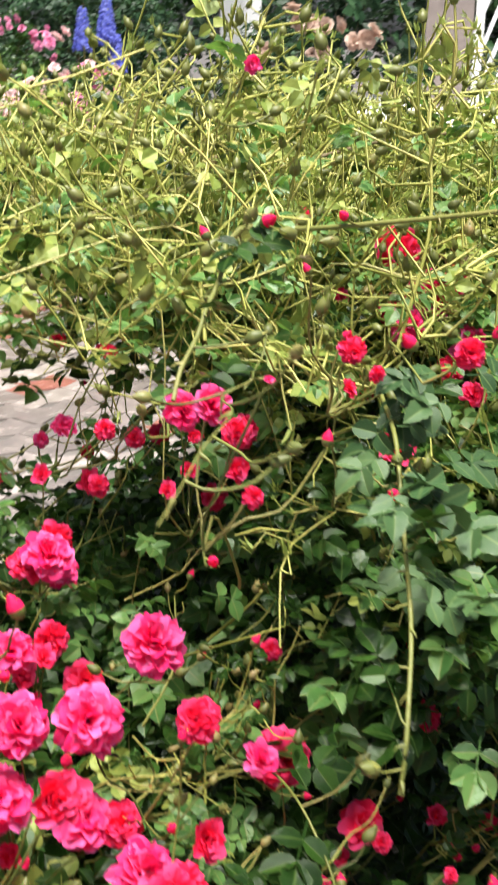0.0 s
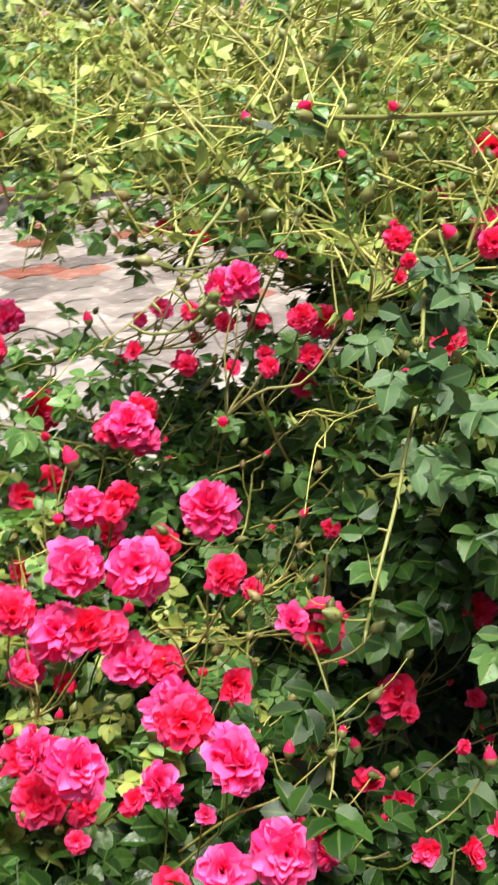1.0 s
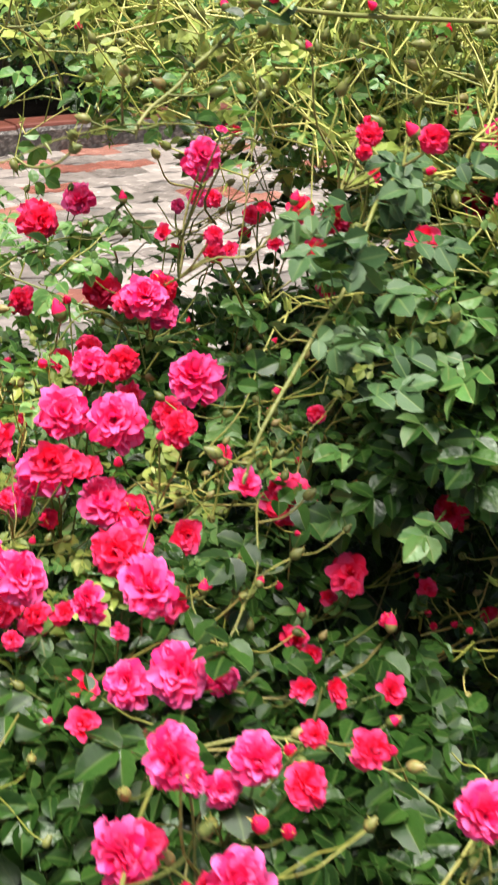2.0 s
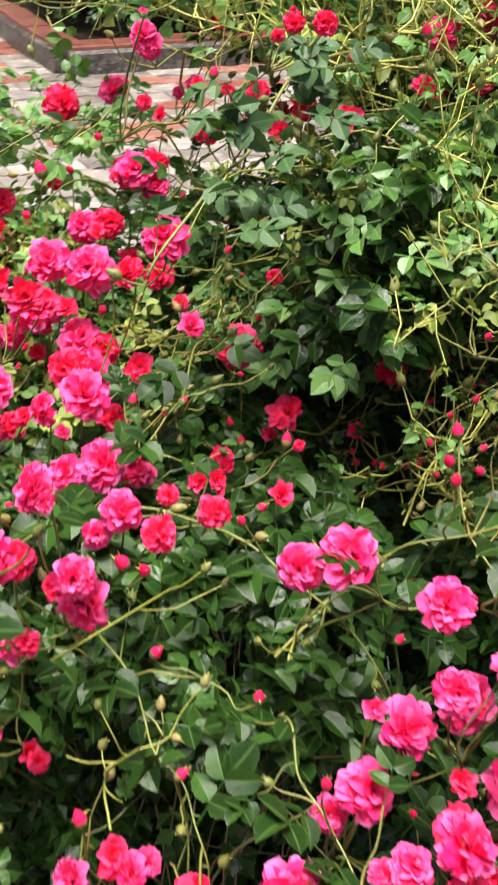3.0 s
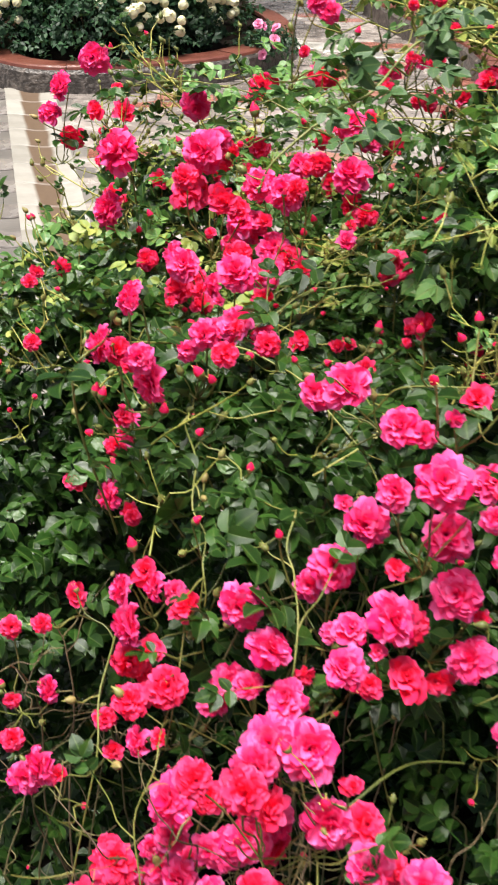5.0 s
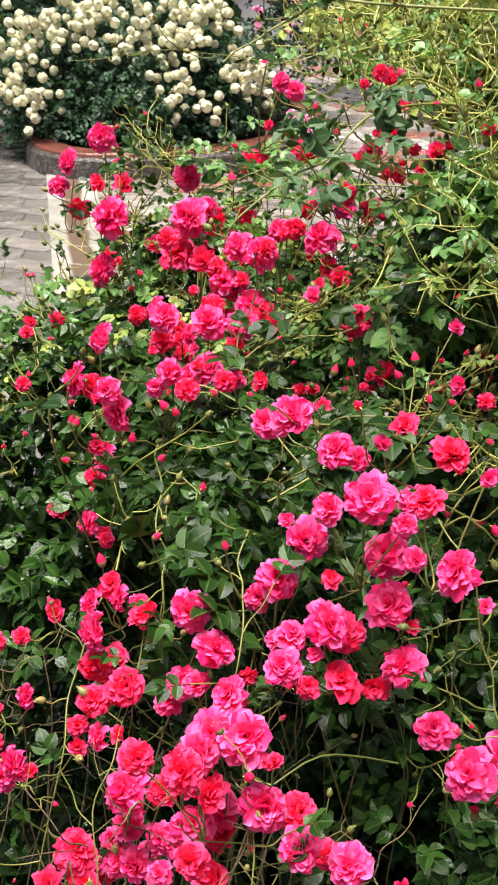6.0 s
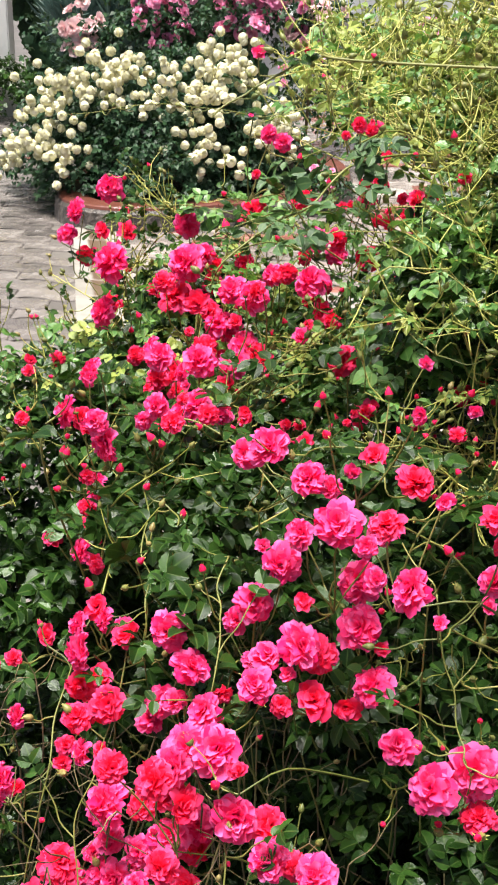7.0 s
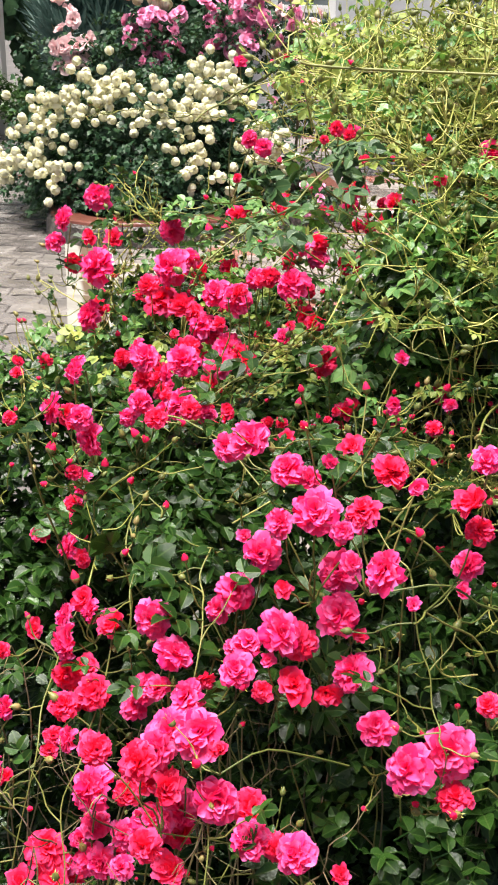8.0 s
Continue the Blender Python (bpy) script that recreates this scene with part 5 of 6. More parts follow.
    child("sepal_tuft", sep.mesh("sepal_tuft", M_YOUNG, False), bush, inv, kind="stuff")
    child("young_foliage", young.mesh("young_foliage", M_YOUNG, crease=28), bush, inv, kind="stuff")
    child("foliage", leaves.mesh("foliage", M_LEAF, crease=28), bush, inv, kind="stuff")
    # leafy knot of shoots near the pink bush
    knot = Heap()
    n = 1100
    pos = np.stack([r.uniform(0.09, 0.46, n), r.uniform(1.0, 1.26, n), r.uniform(0.86, 1.04, n)], 1)
    pos = pos[clear_of(pos, blooms, 0.16, (-0.75, -0.5, 0.3)) & clear_of(pos, blooms, 0.16, (0.0, -0.85, 0.45)) & (pos[:, 0] > 0.10 + 1.3 * np.clip(pos[:, 1] - 1.05, 0, 1))]
    n = len(pos)
    ahead, up = lookout(n, r)
    mats = turned(pos, ahead, up, r.uniform(0.028, 0.042, n))
    bright = Heap()
    n = 620
    pos = np.stack([r.uniform(0.10, 0.36, n), r.uniform(0.90, 1.0, n), r.uniform(0.89, 1.03, n)], 1)
    pos = pos[clear_of(pos, blooms, 0.16, (0.0, -0.85, 0.45))]
    ahead, up = lookout(len(pos), r)
    more = turned(pos, ahead, up, r.uniform(0.026, 0.040, len(pos)))
    for k, (v, f) in enumerate(LEAF_LOD):
        (bright if k < 2 else knot).spread(v, f, more[k::4])
    for k, (v, f) in enumerate(LEAF_LOD):
        (bright if k < 2 else knot).spread(v, f, mats[k::4])
    child("knot_foliage", knot.mesh("knot_foliage", M_LEAF, crease=28), bush, inv, kind="stuff")
    child("bright_foliage", bright.mesh("bright_foliage", M_MID, crease=28), bush, inv, kind="stuff")
    # lower, leafier skirt
    low = Heap()
    n = 2400
    a, q = r.uniform(0, 6.283, n), np.sqrt(r.uniform(0, 1, n))
    pos = np.stack([1.15 + 0.36 * q * np.cos(a), 1.30 + 0.45 * q * np.sin(a), r.uniform(0.1, 0.92, n)], 1)
    pos[:, 0] += 0.15 * (pos[:, 2] < 0.5)
    ahead, up = lookout(n, r)
    mats = turned(pos, ahead, up, r.uniform(0.03, 0.05, n))
    for k, (v, f) in enumerate(LEAF_FAR):
        low.spread(v, f, mats[k::4])
    n = 2000
    pos = np.stack([r.uniform(0.2, 1.0, n), r.uniform(1.05, 1.75, n), r.uniform(0.06, 0.72, n)], 1)
    ahead, up = lookout(n, r)
    up[:, 1] -= 0.8
    mats = turned(pos, ahead, up, r.uniform(0.06, 0.09, n))
    for k, (v, f) in enumerate(LEAF_FAR):
        low.spread(v, f, mats[k::4])
    child("skirt_foliage", low.mesh("skirt_foliage", M_LEAF, crease=28), bush, inv, kind="stuff")
    return bush


BUD_VERTS, BUD_FACES = lathe([(0.05, -0.34), (0.26, -0.15), (0.25, 0.2), (0.02, 0.60)], 6)


def mound(name, label, cx, cy, rx, ry, h, n, size, material, seed, z0=0.0, category="rose bush", group=""):
    ob = thing(name, label, category, group, at=(cx, cy, z0))
    r = np.random.default_rng(seed)
    a, q = r.uniform(0, 2 * np.pi, n), np.sqrt(r.uniform(0, 1, n))
    lump = 1 + 0.12 * np.sin(3 * a + seed) + 0.08 * np.sin(7 * a + 2 * seed)
    x, y = q * np.cos(a) * rx * lump, q * np.sin(a) * ry * lump
    z = h * np.sqrt(np.clip(1 - q ** 2 * 0.95, 0, 1)) * (1 + 0.10 * np.sin(9 * x + 7 * y)) * r.uniform(0.1, 1.0, n) ** 0.4
    ahead, up = lookout(n, r)
    up[:, 0] += x / rx * 0.9
    up[:, 1] += y / ry * 0.9
    mats = turned(np.stack([x, y, z], 1), ahead, up, r.uniform(0.75, 1.2, n) * size)
    heap = Heap()
    for k, (v, f) in enumerate(LEAF_FAR):
        heap.spread(v, f, mats[k::4])
    child("foliage", heap.mesh("foliage", material), ob, kind="stuff")
    st = Heap()
    for k in range(24):
        aa, qq = r.uniform(0, 6.283), r.uniform(0.2, 0.8)
        st.add(*tube(smooth_line([(0.1 * rx * math.cos(aa), 0.1 * ry * math.sin(aa), 0), (qq * 0.6 * rx * math.cos(aa), qq * 0.6 * ry * math.sin(aa), h * 0.5), (qq * rx * math.cos(aa), qq * ry * math.sin(aa), h * 0.9 * math.sqrt(1 - qq * qq))], 7), 0.006, 0.002, 5))
    child("woody_stem", st.mesh("woody_stem", M_WOOD), ob, kind="stuff")
    return ob


def cluster(parent, base, p, n, spread, size, meshes, r, name="blossom", outward=(0, -0.6, 0.6)):
    """A truss of blossoms packed side by side."""
    for k in range(n):
        o = Vector((r.normal(0, spread), r.normal(0, spread * 0.6), r.normal(0, spread * 0.7)))
        f = Vector(outward) + o * (0.6 / spread) + Vector((r.normal(0, 0.2), r.normal(0, 0.2), 0))
        child(name, meshes[int(r.integers(len(meshes)))], parent, base @ mat4(Vector(p) + o, f, r.uniform(0, 6), size * r.uniform(0.85, 1.12)))


W_MESH = shared("cream_petals", BALL_ROSES, M_WHITE)
PP_MESH = shared("pale_petals", CUP_ROSES, M_PALE)
PE_MESH = shared("peach_petals", CUP_ROSES, M_PEACH)
MV_MESH = shared("mauve_petals", CUP_ROSES, M_ROSE)


def white_bush():
    cx, cy = -0.57, 6.45
    ob = mound("white_rose_bush", "rounded bush of cream white pompon roses in a kerbed bed", cx, cy, 0.77, 0.72, 0.74, 5200, 0.075, M_DARKLEAF, 6)
    r = np.random.default_rng(61)
    ident = Matrix.Identity(4)
    for k in range(46):
        a = r.uniform(-2.8, -0.05)
        el = 0.12 + 0.86 * r.random() ** 0.8
        q = math.sqrt(1 - 0.85 * el * el)
        p = (0.79 * q * math.cos(a), 0.75 * q * math.sin(a), 0.10 + 0.68 * el)
        cluster(ob, ident, p, int(r.integers(5, 15)), 0.058, 0.047, W_MESH, r, outward=(0.6 * q * math.cos(a), 0.6 * q * math.sin(a) - 0.2, 0.5))
    return ob


pavement = lay_paving()
bush = pink_bush()
shrub = tangle_bush()
white = white_bush()


# ---- soil, kerbs and beds ----
def slab(name, outline, z0, z1, material, label, category, kind="structure", parent=None):
    """A flat-topped solid from a ground outline."""
    k = len(outline)
    verts = [(x, y, z1) for x, y in outline] + [(x, y, z0) for x, y in outline]
    faces = [list(range(k))] + [[(j + 1) % k, j, k + j, k + (j + 1) % k] for j in range(k)]
    me = mesh_of(name, verts, faces, material, False)
    if parent is not None:
        return child(name, me, parent, label=label)
    return tagged(new(name, me), label, category, kind=kind)


def ring(cx, cy, rad, n=40, a0=0.0, a1=2 * math.pi):
    return [(cx + rad * math.cos(a0 + (a1 - a0) * i / n), cy + rad * math.sin(a0 + (a1 - a0) * i / n)) for i in range(n)]


# runs on unseen in front of the bushes to keep bounced light low
slab("soil_patch", [(-0.45, -0.55), (1.6, -0.55), (1.9, 1.2), (1.5, 2.3), (0.5, 2.4), (0.0, 2.0), (-0.3, 1.55), (-0.46, 1.1)], -0.05, 0.03, M_SOIL, "soil under the rose bushes, near black to carry their shade", "soil")
ROUND = [(-1.02, 6.6), (-1.0, 6.0), (-0.9, 5.70), (-0.7, 5.57), (-0.45, 5.59), (-0.2, 5.69), (0.1, 5.88), (0.35, 6.2), (0.46, 6.55), (0.4, 7.2), (0.0, 7.8), (-0.6, 7.9), (-0.98, 7.3)]
ROUND = [tuple(p[:2]) for p in smooth_line([(*p, 0) for p in ROUND + ROUND[:1]], 40)[:-1]]
slab("soil_bed", ROUND, -0.05, 0.09, M_SOIL, "dark soil in the round bed", "soil")
BED = [(1.40, 5.42), (2.4, 5.50), (3.4, 5.62), (4.3, 5.35), (5.2, 5.5), (6.6, 6.3), (6.4, 8.6), (1.5, 8.6), (1.38, 6.2)]
slab("soil_border", BED, -0.05, 0.08, M_SOIL, "dark soil in the long border", "soil")


def kerb_line(name, points, label, block=0.42, width=0.09):
    """Curved kerb stones laid end to end along a closed line: a pebbled face and a red cap on each."""
    ob = thing(name, label, "kerb", kind="structure")
    closed = [(*p, 0) for p in points] + [(*points[0], 0)]
    line = smooth_line(closed, 14 * len(points))[:, :2]
    step = np.r_[0, np.cumsum(np.linalg.norm(np.diff(line, axis=0), axis=1))]
    tan = np.gradient(line, axis=0)
    tan /= np.linalg.norm(tan, axis=1, keepdims=True) + 1e-9
    out = np.stack([tan[:, 1], -tan[:, 0]], 1)
    count = max(3, round(step[-1] / block))
    for i in range(count):
        s = np.linspace(i * step[-1] / count + 0.002, (i + 1) * step[-1] / count - 0.002, 6)
        at = np.stack([np.interp(s, step, line[:, k]) for k in (0, 1)], 1)
        nrm = np.stack([np.interp(s, step, out[:, k]) for k in (0, 1)], 1)
        lift = random.gauss(0, 0.002)

        def sweep(profile):
            verts = [(*(p + n * a), z + lift) for p, n in zip(at, nrm) for a, z in profile]
            k = len(profile)
            faces = [[r * k + j, r * k + (j + 1) % k, (r + 1) * k + (j + 1) % k, (r + 1) * k + j] for r in range(5) for j in range(k)]
            return verts, faces + [list(range(k))[::-1], list(range(5 * k, 6 * k))]

        w = width / 2
        s_ob = child("kerb_stone", mesh_of("kerb_stone", *sweep([(-w, -0.05), (w + 0.012, -0.05), (w, 0.085), (w - 0.012, 0.10), (-w, 0.10)]), M_KERB, False), ob)
        child("red_cap", mesh_of("red_cap", *sweep([(-w - 0.05, 0.101), (w - 0.014, 0.101), (w - 0.018, 0.112), (w - 0.028, 0.118), (-w - 0.05, 0.118)]), M_KERBRED, False), s_ob)
    return ob


kerb_line("kerb_round", ROUND, "round bed kerb of dark pebbled concrete with a red cap")
kerb_line("kerb_border", BED, "long border kerb of dark pebbled concrete with a red cap")

# the pale strip between the two beds
sv, sf = wavy_paver(0.24, 0.17)
me = mesh_of("strip_paver", sv, sf, M_PAVER_PALE, False)
for k in range(9):
    child("strip_paver", me, pavement, Matrix.Translation((0.42 + 0.125 * k * 0.95, 6.86 - 0.07 * k, 0.008)) @ Matrix.Rotation(radians(-28), 4, "Z"))


# ---- border planting ----
def rose_mound(name, label, cx, cy, rx, ry, h, n, size, leaf, seed, petals, trusses, width, per=(3, 7)):
    ob = mound(name, label, cx, cy, rx, ry, h, n, size, leaf, seed, z0=0.05)
    r = np.random.default_rng(seed + 100)
    for k in range(trusses):
        a, el = r.uniform(-3.1, 0.0), r.uniform(0.45, 1.0)
        q = math.sqrt(1 - 0.9 * el * el)
        cluster(ob, Matrix.Identity(4), (rx * q * math.cos(a), ry * q * math.sin(a), h * el + 0.02), int(r.integers(*per)), width * 0.9, width, petals, r)
    return ob


rose_mound("pale_rose_bush", "green rose bush with pale pink blooms in the border", 2.1, 6.2, 0.62, 0.5, 0.85, 1500, 0.09, M_LEAF, 71, PP_MESH, 7, 0.06)
rose_mound("mauve_rose_bush", "rose bush with small pink blooms in the border", 3.2, 6.35, 0.7, 0.55, 0.95, 1500, 0.09, M_DARKLEAF, 72, MV_MESH, 9, 0.05)
rose_mound("pale_rose_bush", "leafy rose bush with pale pink blooms in the border", 4.25, 6.1, 0.65, 0.5, 1.05, 1500, 0.09, M_LEAF, 73, PP_MESH, 22, 0.07)
rose_mound("mauve_rose_bush", "tall rose bush with pink blooms at the end of the border", 5.3, 6.7, 0.8, 0.7, 1.3, 1700, 0.10, M_LEAF, 74, MV_MESH, 10, 0.06)
peach = rose_mound("peach_rose_bush", "dark green shrub with faded peach blooms", 6.6, 5.35, 0.7, 0.6, 1.3, 1800, 0.10, M_DARKLEAF, 75, PE_MESH, 6, 0.10, (1, 3))
r = np.random.default_rng(175)
for p in ((6.39, 5.08, 1.38), (6.45, 4.98, 1.30), (6.52, 4.86, 1.33), (6.60, 4.72, 1.23), (6.64, 4.66, 1.27), (6.50, 4.92, 1.15)):
    cluster(peach, Matrix.Translation((-6.6, -5.35, -0.05)), p, 2, 0.03, 0.13, PE_MESH, r)
rose_mound("mauve_rose_bush", "low dark rose bush with pink blooms behind the paving", 0.85, 8.3, 0.75, 0.5, 0.78, 1500, 0.09, M_DARKLEAF, 80, MV_MESH, 8, 0.065)
rose_mound("green_shrub", "low green shrub behind the paving", 2.6, 7.6, 1.0, 0.7, 1.0, 1600, 0.11, M_LEAF, 76, MV_MESH, 3, 0.05)
rose_mound("green_shrub", "tall dark green shrub behind the border", 4.6, 8.3, 1.5, 0.8, 1.75, 2600, 0.13, M_LEAF, 77, PP_MESH, 2, 0.05)
rose_mound("green_shrub", "dark green shrub beside the terrace", 7.6, 8.2, 1.3, 1.1, 2.0, 2600, 0.14, M_DARKLEAF, 78, PP_MESH, 2, 0.05)


def delphinium(x, y, h, seed):
    ob = thing("delphinium", "tall blue delphinium spire in the border", "flower", "blue spires", at=(x, y, 0.06))
    r = np.random.default_rng(seed)
    stem = Heap()
    stem.add(*tube(smooth_line([(0, 0, 0), (0.01, 0, h * 0.5), (0.02, 0.01, h)], 8), 0.006, 0.003, 6))
    child("stem", stem.mesh("stem", M_STEM), ob)
    pet = Heap()
    v, f = rose(3, (5, 3), 1.1, 2, 2)
    for k in range(60):
        t = k / 60
        a = 2.4 * k
        w = 0.045 * (1.1 - 0.7 * t)
        m = mat4((w * math.cos(a), w * math.sin(a), h * (0.83 + 0.17 * t)), (math.cos(a), math.sin(a), 0.25), r.uniform(0, 6), 0.05 * (1.1 - 0.6 * t))
        pet.spread(v, f, [np.array(m)])
    child("flower_spike", pet.mesh("flower_spike", M_BLUE), ob)
    lf = Heap()
    n = 50
    a = r.uniform(0, 6.283, n)
    pos = np.stack([0.05 * np.cos(a), 0.05 * np.sin(a), r.uniform(0.05, h * 0.6, n)], 1)
    lf.spread(*LEAF_FAR[0], turned(pos, np.stack([np.cos(a), np.sin(a), np.full(n, 0.2)], 1), np.tile([0, 0, 1.0], (n, 1)), 0.12))
    child("foliage", lf.mesh("foliage", M_LEAF), ob, kind="stuff")
    return ob


for k, (x, y, h) in enumerate([(4.99, 5.60, 1.33), (5.09, 5.50, 1.38), (5.12, 5.46, 1.19), (5.35, 5.75, 1.36)]):
    delphinium(x, y, h, k)
ob = rose_mound("pale_rose_bush", "leafy rose bush with clear pink blooms beside the delphiniums", 4.75, 5.85, 0.55, 0.42, 0.95, 1300, 0.085, M_MID, 79, PP_MESH, 4, 0.06)
r = np.random.default_rng(179)
for p, k in (((4.86, 5.43, 1.06), 3), ((4.96, 5.40, 0.98), 9), ((4.78, 5.45, 0.88), 4), ((4.80, 5.44, 0.78), 4), ((4.66, 5.50, 1.22), 3)):
    cluster(ob, Matrix.Translation((-4.75, -5.85, -0.05)), p, k, 0.045, 0.075, MV_MESH[:2] + PP_MESH[:1], r)


ob = mound("small_pink_rose", "small rose bush with three pink blooms leaning over the round kerb", 0.32, 6.16, 0.16, 0.13, 0.15, 260, 0.05, M_DARKLEAF, 88, z0=0.06)
r = np.random.default_rng(188)
for p in ((0.27, 5.96, 0.23), (0.34, 5.96, 0.17), (0.28, 5.96, 0.12), (0.36, 5.98, 0.22)):
    cluster(ob, Matrix.Translation((-0.32, -6.16, -0.06)), p, 2, 0.012, 0.05, MV_MESH, r)


# ---- behind the round bed ----
def standard_rose(name, label, x, y, h, petals, seed, n=9, width=0.075, spread=0.1, tall=0.34):
    """A tall single-stemmed rose with a head of blooms."""
    ob = thing(name, label, "rose bush", "tall roses behind the round bed", at=(x, y, 0.06))
    r = np.random.default_rng(seed)
    st = Heap()
    st.add(*tube(smooth_line([(0, 0, 0), (0.02, 0.01, h * 0.5), (0, 0, h)], 8), 0.012, 0.006, 6))
    child("stem", st.mesh("stem", M_WOOD), ob)
    lf = Heap()
    k = 260
    pos = np.stack([r.normal(0, 0.14, k), r.normal(0, 0.12, k), h - 0.1 - np.abs(r.normal(0, 0.22, k))], 1)
    ahead, up = lookout(k, r)
    lf.spread(*LEAF_FAR[1], turned(pos, ahead, up, r.uniform(0.07, 0.1, k)))
    child("foliage", lf.mesh("foliage", M_DARKLEAF), ob, kind="stuff")
    for j in range(n):
        cluster(ob, Matrix.Identity(4), (r.normal(0, spread), -0.08 + r.normal(0, 0.05), h - r.uniform(0, tall)), 3, 0.04, width, petals, r)
    return ob


standard_rose("pale_rose", "pale pink roses on a tall stem", -1.03, 7.02, 0.93, PP_MESH, 81, 9, 0.095, 0.06)
standard_rose("mauve_rose", "magenta pink roses on a tall stem", -0.56, 7.07, 0.98, MV_MESH, 82, 15, 0.068, 0.075)
standard_rose("cream_rose", "cream roses on a tall stem", -0.58, 7.2, 1.08, W_MESH, 83, 5, 0.07, 0.07, 0.10)
standard_rose("mauve_rose", "magenta pink roses on a tall stem beside the round bed", -0.10, 7.15, 1.10, MV_MESH, 84, 22, 0.08, 0.11)
standard_rose("pale_rose", "soft pink roses on a tall stem beside the round bed", 0.26, 7.35, 1.02, MV_MESH[:1] + PP_MESH, 85, 15, 0.08, 0.12)


def ivy(x0, x1, y, z0, z1, n, seed):
    ob = thing("ivy", "dark green ivy hanging over the house wall", "ivy", at=((x0 + x1) / 2, y, 0))
    r = np.random.default_rng(seed)
    v, f = leaflet(3, 0.15, 0.15, 0.2, 0.5)
    pos = np.stack([r.uniform(x0, x1, n) - (x0 + x1) / 2, -np.abs(r.normal(0, 0.07, n)), r.uniform(z0, z1, n)], 1)
    pos[:, 0] += 0.12 * np.sin(4 * pos[:, 2])
    h = Heap()
    h.spread(v, f, turned(pos, np.stack([r.normal(0, 0.5, n), r.normal(-0.3, 0.2, n), np.full(n, -1.0)], 1), np.stack([r.normal(0, 0.3, n), np.full(n, -1.0), np.full(n, 0.4)], 1), r.uniform(0.09, 0.15, n)))
    child("foliage", h.mesh("foliage", M_DARKLEAF), ob, kind="stuff")
    st = Heap()
    for k in range(14):
        x = r.uniform(x0, x1) - (x0 + x1) / 2
        st.add(*tube(smooth_line([(x, -0.02, 0), (x + r.normal(0, 0.1), -0.03, 0.7), (x + r.normal(0, 0.2), -0.03, z1 * 0.9)], 8), 0.01, 0.004, 5))
    child("woody_stem", st.mesh("woody_stem", M_WOOD), ob, kind="stuff")
    return ob


WALL_Y = 10.6
ivy(-2.05, -0.15, WALL_Y - 0.05, 0.1, 2.9, 5200, 91)


def juniper(x, y, h, seed):
    ob = thing("juniper", "feathery blue-green juniper against the wall", "conifer", at=(x, y, 0))
    r = np.random.default_rng(seed)
    st, nd = Heap(), Heap()
    st.add(*tube([(0, 0, 0), (0, 0, h * 0.9)], 0.05, 0.01, 7))
    for k in range(260):
        a, t = r.uniform(0, 6.283), r.uniform(0.05, 0.95)
        ln = 0.5 * (1.1 - t) + 0.15
        d = np.array([math.cos(a) * 0.62, math.sin(a) * 0.62, 0.8])
        line = smooth_line([(0, 0, h * t * 0.8), d * ln * 0.5 + (0, 0, h * t * 0.8), d * ln + (0, 0, h * t * 0.8 + 0.1)], 7)
        st.add(*tube(line, 0.008, 0.003, 4))
        for q in line[1:]:
            for rep in range(9):
                dd = d + r.normal(0, 0.45, 3)
                nd.add([q, q + dd * 0.09 + (0.010, 0, 0), q + dd * 0.17, q + dd * 0.09 - (0.010, 0, 0)], [[0, 1, 2, 3]])
    child("trunk", st.mesh("trunk", M_WOOD), ob)
    child("needles", nd.mesh("needles", M_NEEDLE, False), ob, kind="stuff")
    return ob


M_NEEDLE = surface("juniper needles", [(0.03, 0.075, 0.06), (0.06, 0.12, 0.10), (0.10, 0.17, 0.14)], 0.6, 30, 0.0, 0.15)
juniper(-1.12, 9.1, 2.2, 95)
mound("low_hedge", "low leafy green hedge at the foot of the wall", -2.7, 9.6, 0.95, 0.5, 0.62, 1400, 0.12, M_LEAF, 96, category="hedge")


# ---- house wall with its windows ----
def house_wall():
    ob = thing("wall_house", "pale grey plastered house wall with white-framed windows", "wall", kind="structure")
    wins = [(-0.35, 0.70), (1.6, 2.65)]
    z0, z1, top = 0.78, 2.0, 3.6
    bm = bmesh.new()
    xs = [-1.95, *[v for w in wins for v in w], 9.0]
    for a, b in zip(xs[::2], xs[1::2]):
        box(bm, a, b, WALL_Y, WALL_Y + 0.3, -0.05, top)
    for a, b in wins:
        box(bm, a, b, WALL_Y, WALL_Y + 0.3, -0.05, z0)
        box(bm, a, b, WALL_Y, WALL_Y + 0.3, z1, top)
    part("plaster", bm, M_GREYWALL, ob)
    for a, b in wins:
        w = child("window", None, ob, Matrix.Translation(((a + b) / 2, WALL_Y + 0.08, 0)))
        hw = (b - a) / 2
        bm = bmesh.new()
        for x0, x1, u0, u1 in ((-hw, -hw + 0.06, z0, z1), (hw - 0.06, hw, z0, z1), (-0.03, 0.03, z0, z1), (-hw + 0.06, hw - 0.06, z0, z0 + 0.07), (-hw + 0.06, hw - 0.06, z1 - 0.07, z1), (-hw + 0.062, hw - 0.062, 0.94, 1.0)):
            box(bm, x0, x1, -0.03, 0.03, u0, u1, 0.004)
        part("window_frame", bm, M_FRAME, w)
        bm = bmesh.new()
        box(bm, -hw - 0.05, hw + 0.05, -0.16, -0.032, z0 - 0.04, z0 + 0.002, 0.006)
        part("window_sill", bm, M_FRAME, w)
        for x0, x1 in ((-hw + 0.05, -0.02), (0.02, hw - 0.05)):
            bm = bmesh.new()
            box(bm, x0, x1, 0.0, 0.006, z0 + 0.06, z1 - 0.06)
            part("pane", bm, M_GLASS, w)
    return ob


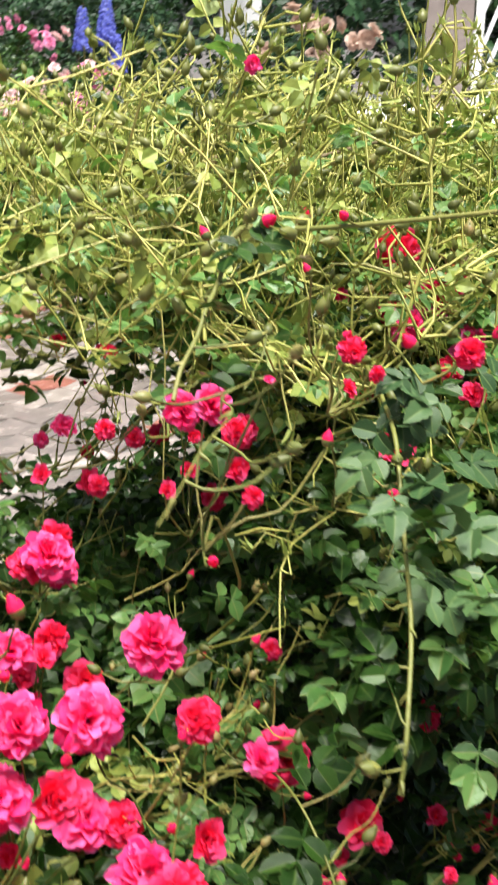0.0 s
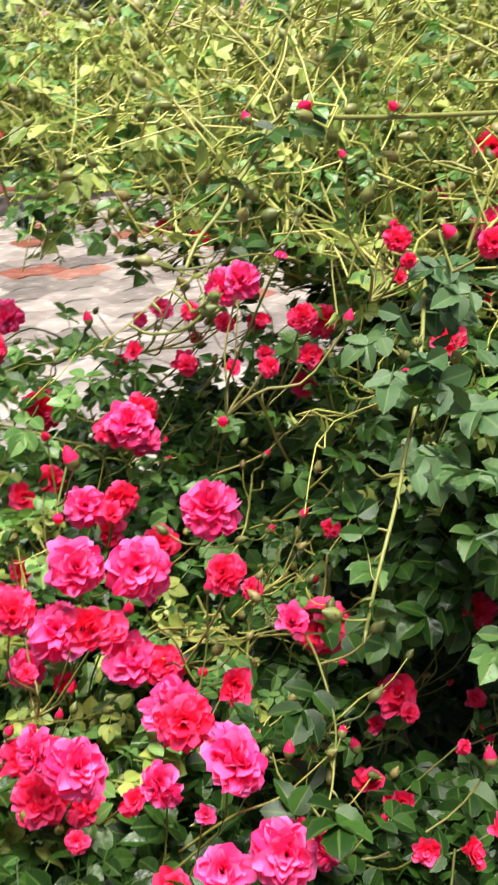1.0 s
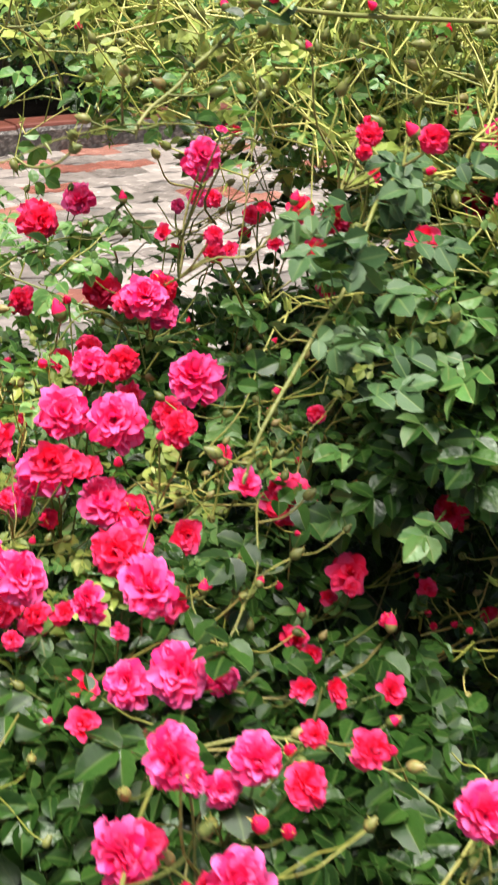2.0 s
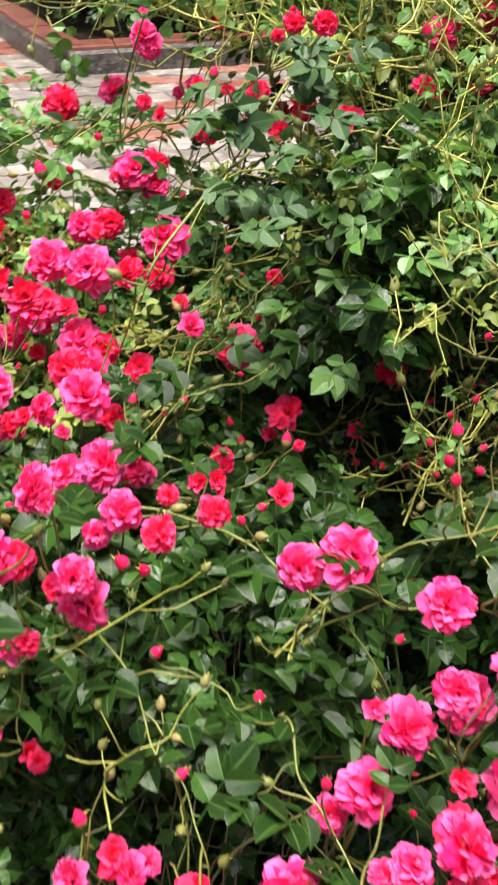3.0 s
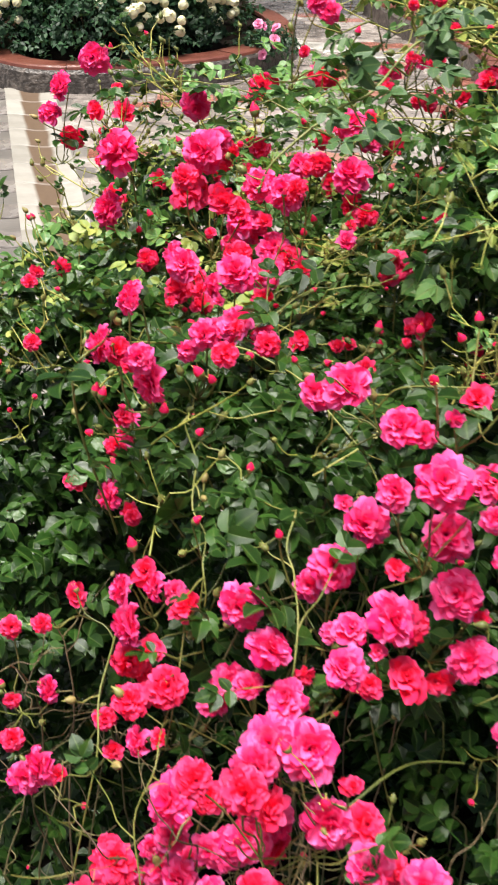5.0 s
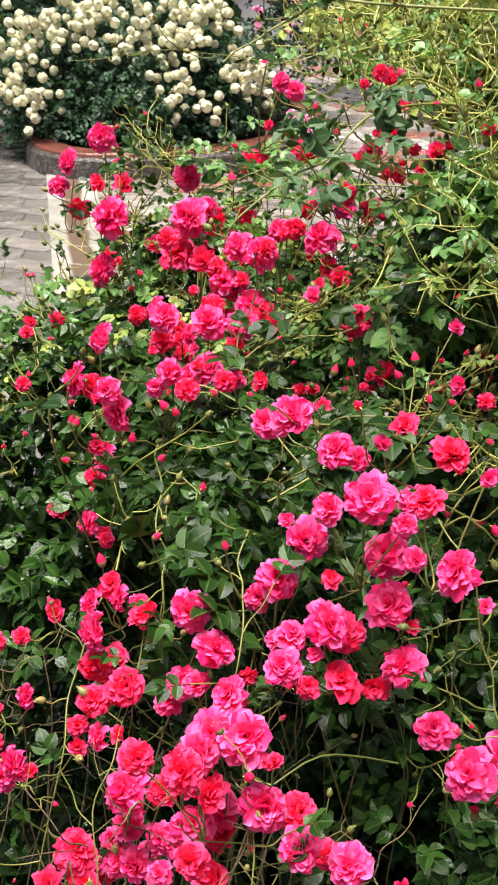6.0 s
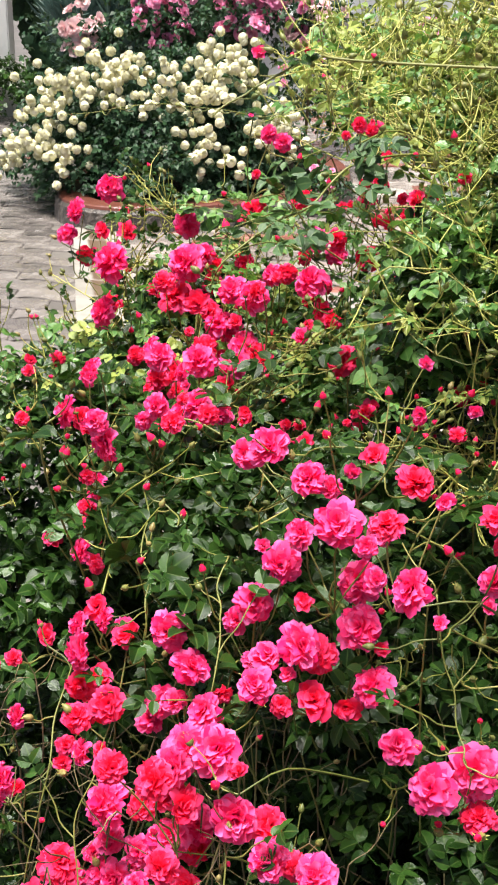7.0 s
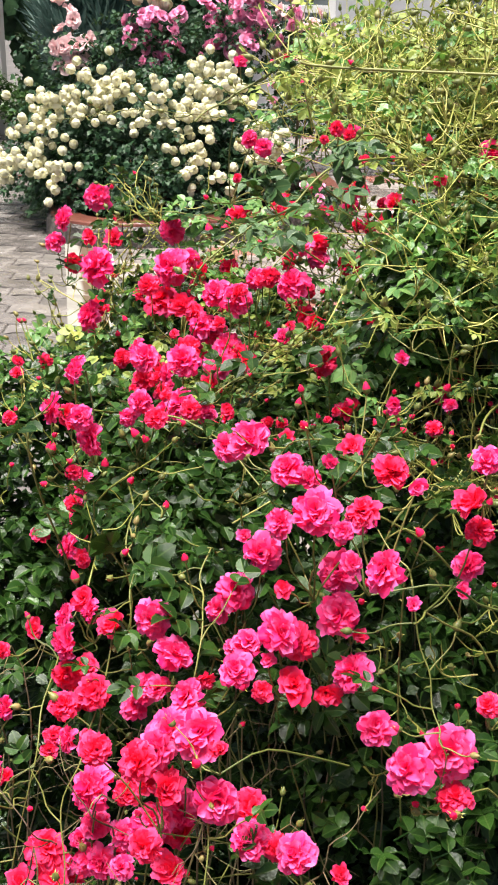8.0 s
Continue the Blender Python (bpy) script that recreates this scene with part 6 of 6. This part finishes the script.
M_GREYWALL = surface("grey plaster", [(0.40, 0.42, 0.44), (0.50, 0.52, 0.54), (0.56, 0.58, 0.60)], 0.8, 3, 0.25)
M_GLASS = surface("window glass", [(0.10, 0.12, 0.13), (0.14, 0.16, 0.17)], 0.06, 3, 0.02, gloss=0.8)
house_wall()


def pillar():
    ob = thing("pillar", "white plastered pillar with bare timber boards beside it", "pillar", at=(-2.12, 9.9, 0))
    bm = bmesh.new()
    box(bm, -0.11, 0.11, -0.11, 0.11, -0.05, 3.2, 0.01)
    part("shaft", bm, M_WALL, ob)
    for k in range(9):
        bm = bmesh.new()
        box(bm, -1.2, -0.12, -0.10 + 0.01 * (k % 2), -0.07 + 0.01 * (k % 2), 0.55 + 0.16 * k, 0.70 + 0.16 * k, 0.004)
        part("board", bm, M_TIMBER, ob)
    return ob


pillar()


# ---- terrace with a white lattice ----
def terrace():
    u = Matrix.Translation((7.9, 3.3, 0)) @ Matrix.Rotation(radians(28), 4, "Z")
    ob = thing("terrace", "white terrace edge with a white diagonal lattice screen", "terrace", kind="structure")
    ob.matrix_world = u
    bm = bmesh.new()
    box(bm, 0, 6, -3.2, 2.6, -0.05, 0.62, 0.01)
    part("plinth", bm, M_WALL, ob)
    bm = bmesh.new()
    box(bm, -0.05, 6, -3.25, 2.65, 0.622, 0.66, 0.006)
    part("deck", bm, M_FRAME, ob)
    sc = child("lattice", None, ob, Matrix.Translation((3.6, 0.62, 0.66)))
    bm = bmesh.new()
    box(bm, -0.04, 0.04, -3.0, -2.92, 0, 2.6)
    box(bm, -0.04, 0.04, 0.15, 0.23, 0, 2.6)
    box(bm, -0.03, 0.03, -2.92, 0.15, 0.0, 0.06)
    part("lattice_frame", bm, M_FRAME, sc)
    bm = bmesh.new()
    box(bm, -0.02, 0.02, 0.25, 0.70, 0, 2.6, 0.004)
    part("curtain", bm, M_CLOTH, sc, "beige cloth panel")
    for s in (-1, 1):
        me = None
        for k in range(27):
            y0 = -3.4 + 0.13 * k
            if me is None:
                bm = bmesh.new()
                box(bm, 0.012 * s - 0.008, 0.012 * s + 0.008, -0.02, 0.02, -1.35, 1.35)
                me = bpy.data.meshes.new("lattice_slat")
                bm.to_mesh(me)
                bm.free()
                me.materials.append(M_LAT)
            child("slat", me, sc, Matrix.Translation((0, y0 + 0.02, 1.32)) @ Matrix.Rotation(radians(20 * s), 4, "X"))
    return ob


M_CLOTH = surface("beige cloth", [(0.15, 0.12, 0.11), (0.20, 0.165, 0.15), (0.25, 0.21, 0.19)], 0.8, 8, 0.3)
M_LAT = surface("lilac white slat", [(0.60, 0.58, 0.62), (0.68, 0.66, 0.70), (0.74, 0.72, 0.75)], 0.5, 6, 0.1)
terrace()


def post(x, y, h):
    ob = thing("garden_post", "white painted garden post among the shrubs", "post", at=(x, y, 0))
    bm = bmesh.new()
    box(bm, -0.11, 0.11, -0.11, 0.11, -0.05, h, 0.01)
    part("shaft", bm, M_FRAME, ob)
    bm = bmesh.new()
    box(bm, -0.14, 0.14, -0.14, 0.14, h + 0.001, h + 0.06, 0.01)
    part("cap", bm, M_FRAME, ob)


post(7.0, 5.9, 2.6)
mound("far_trees", "dark green trees closing off the garden", 12.5, 9.0, 3.5, 3.0, 5.0, 3200, 0.35, M_DARKLEAF, 99, category="trees")
mound("far_trees", "dark green trees beyond the terrace", 15.5, 4.0, 3.0, 3.5, 4.5, 3200, 0.35, M_DARKLEAF, 98, category="trees")
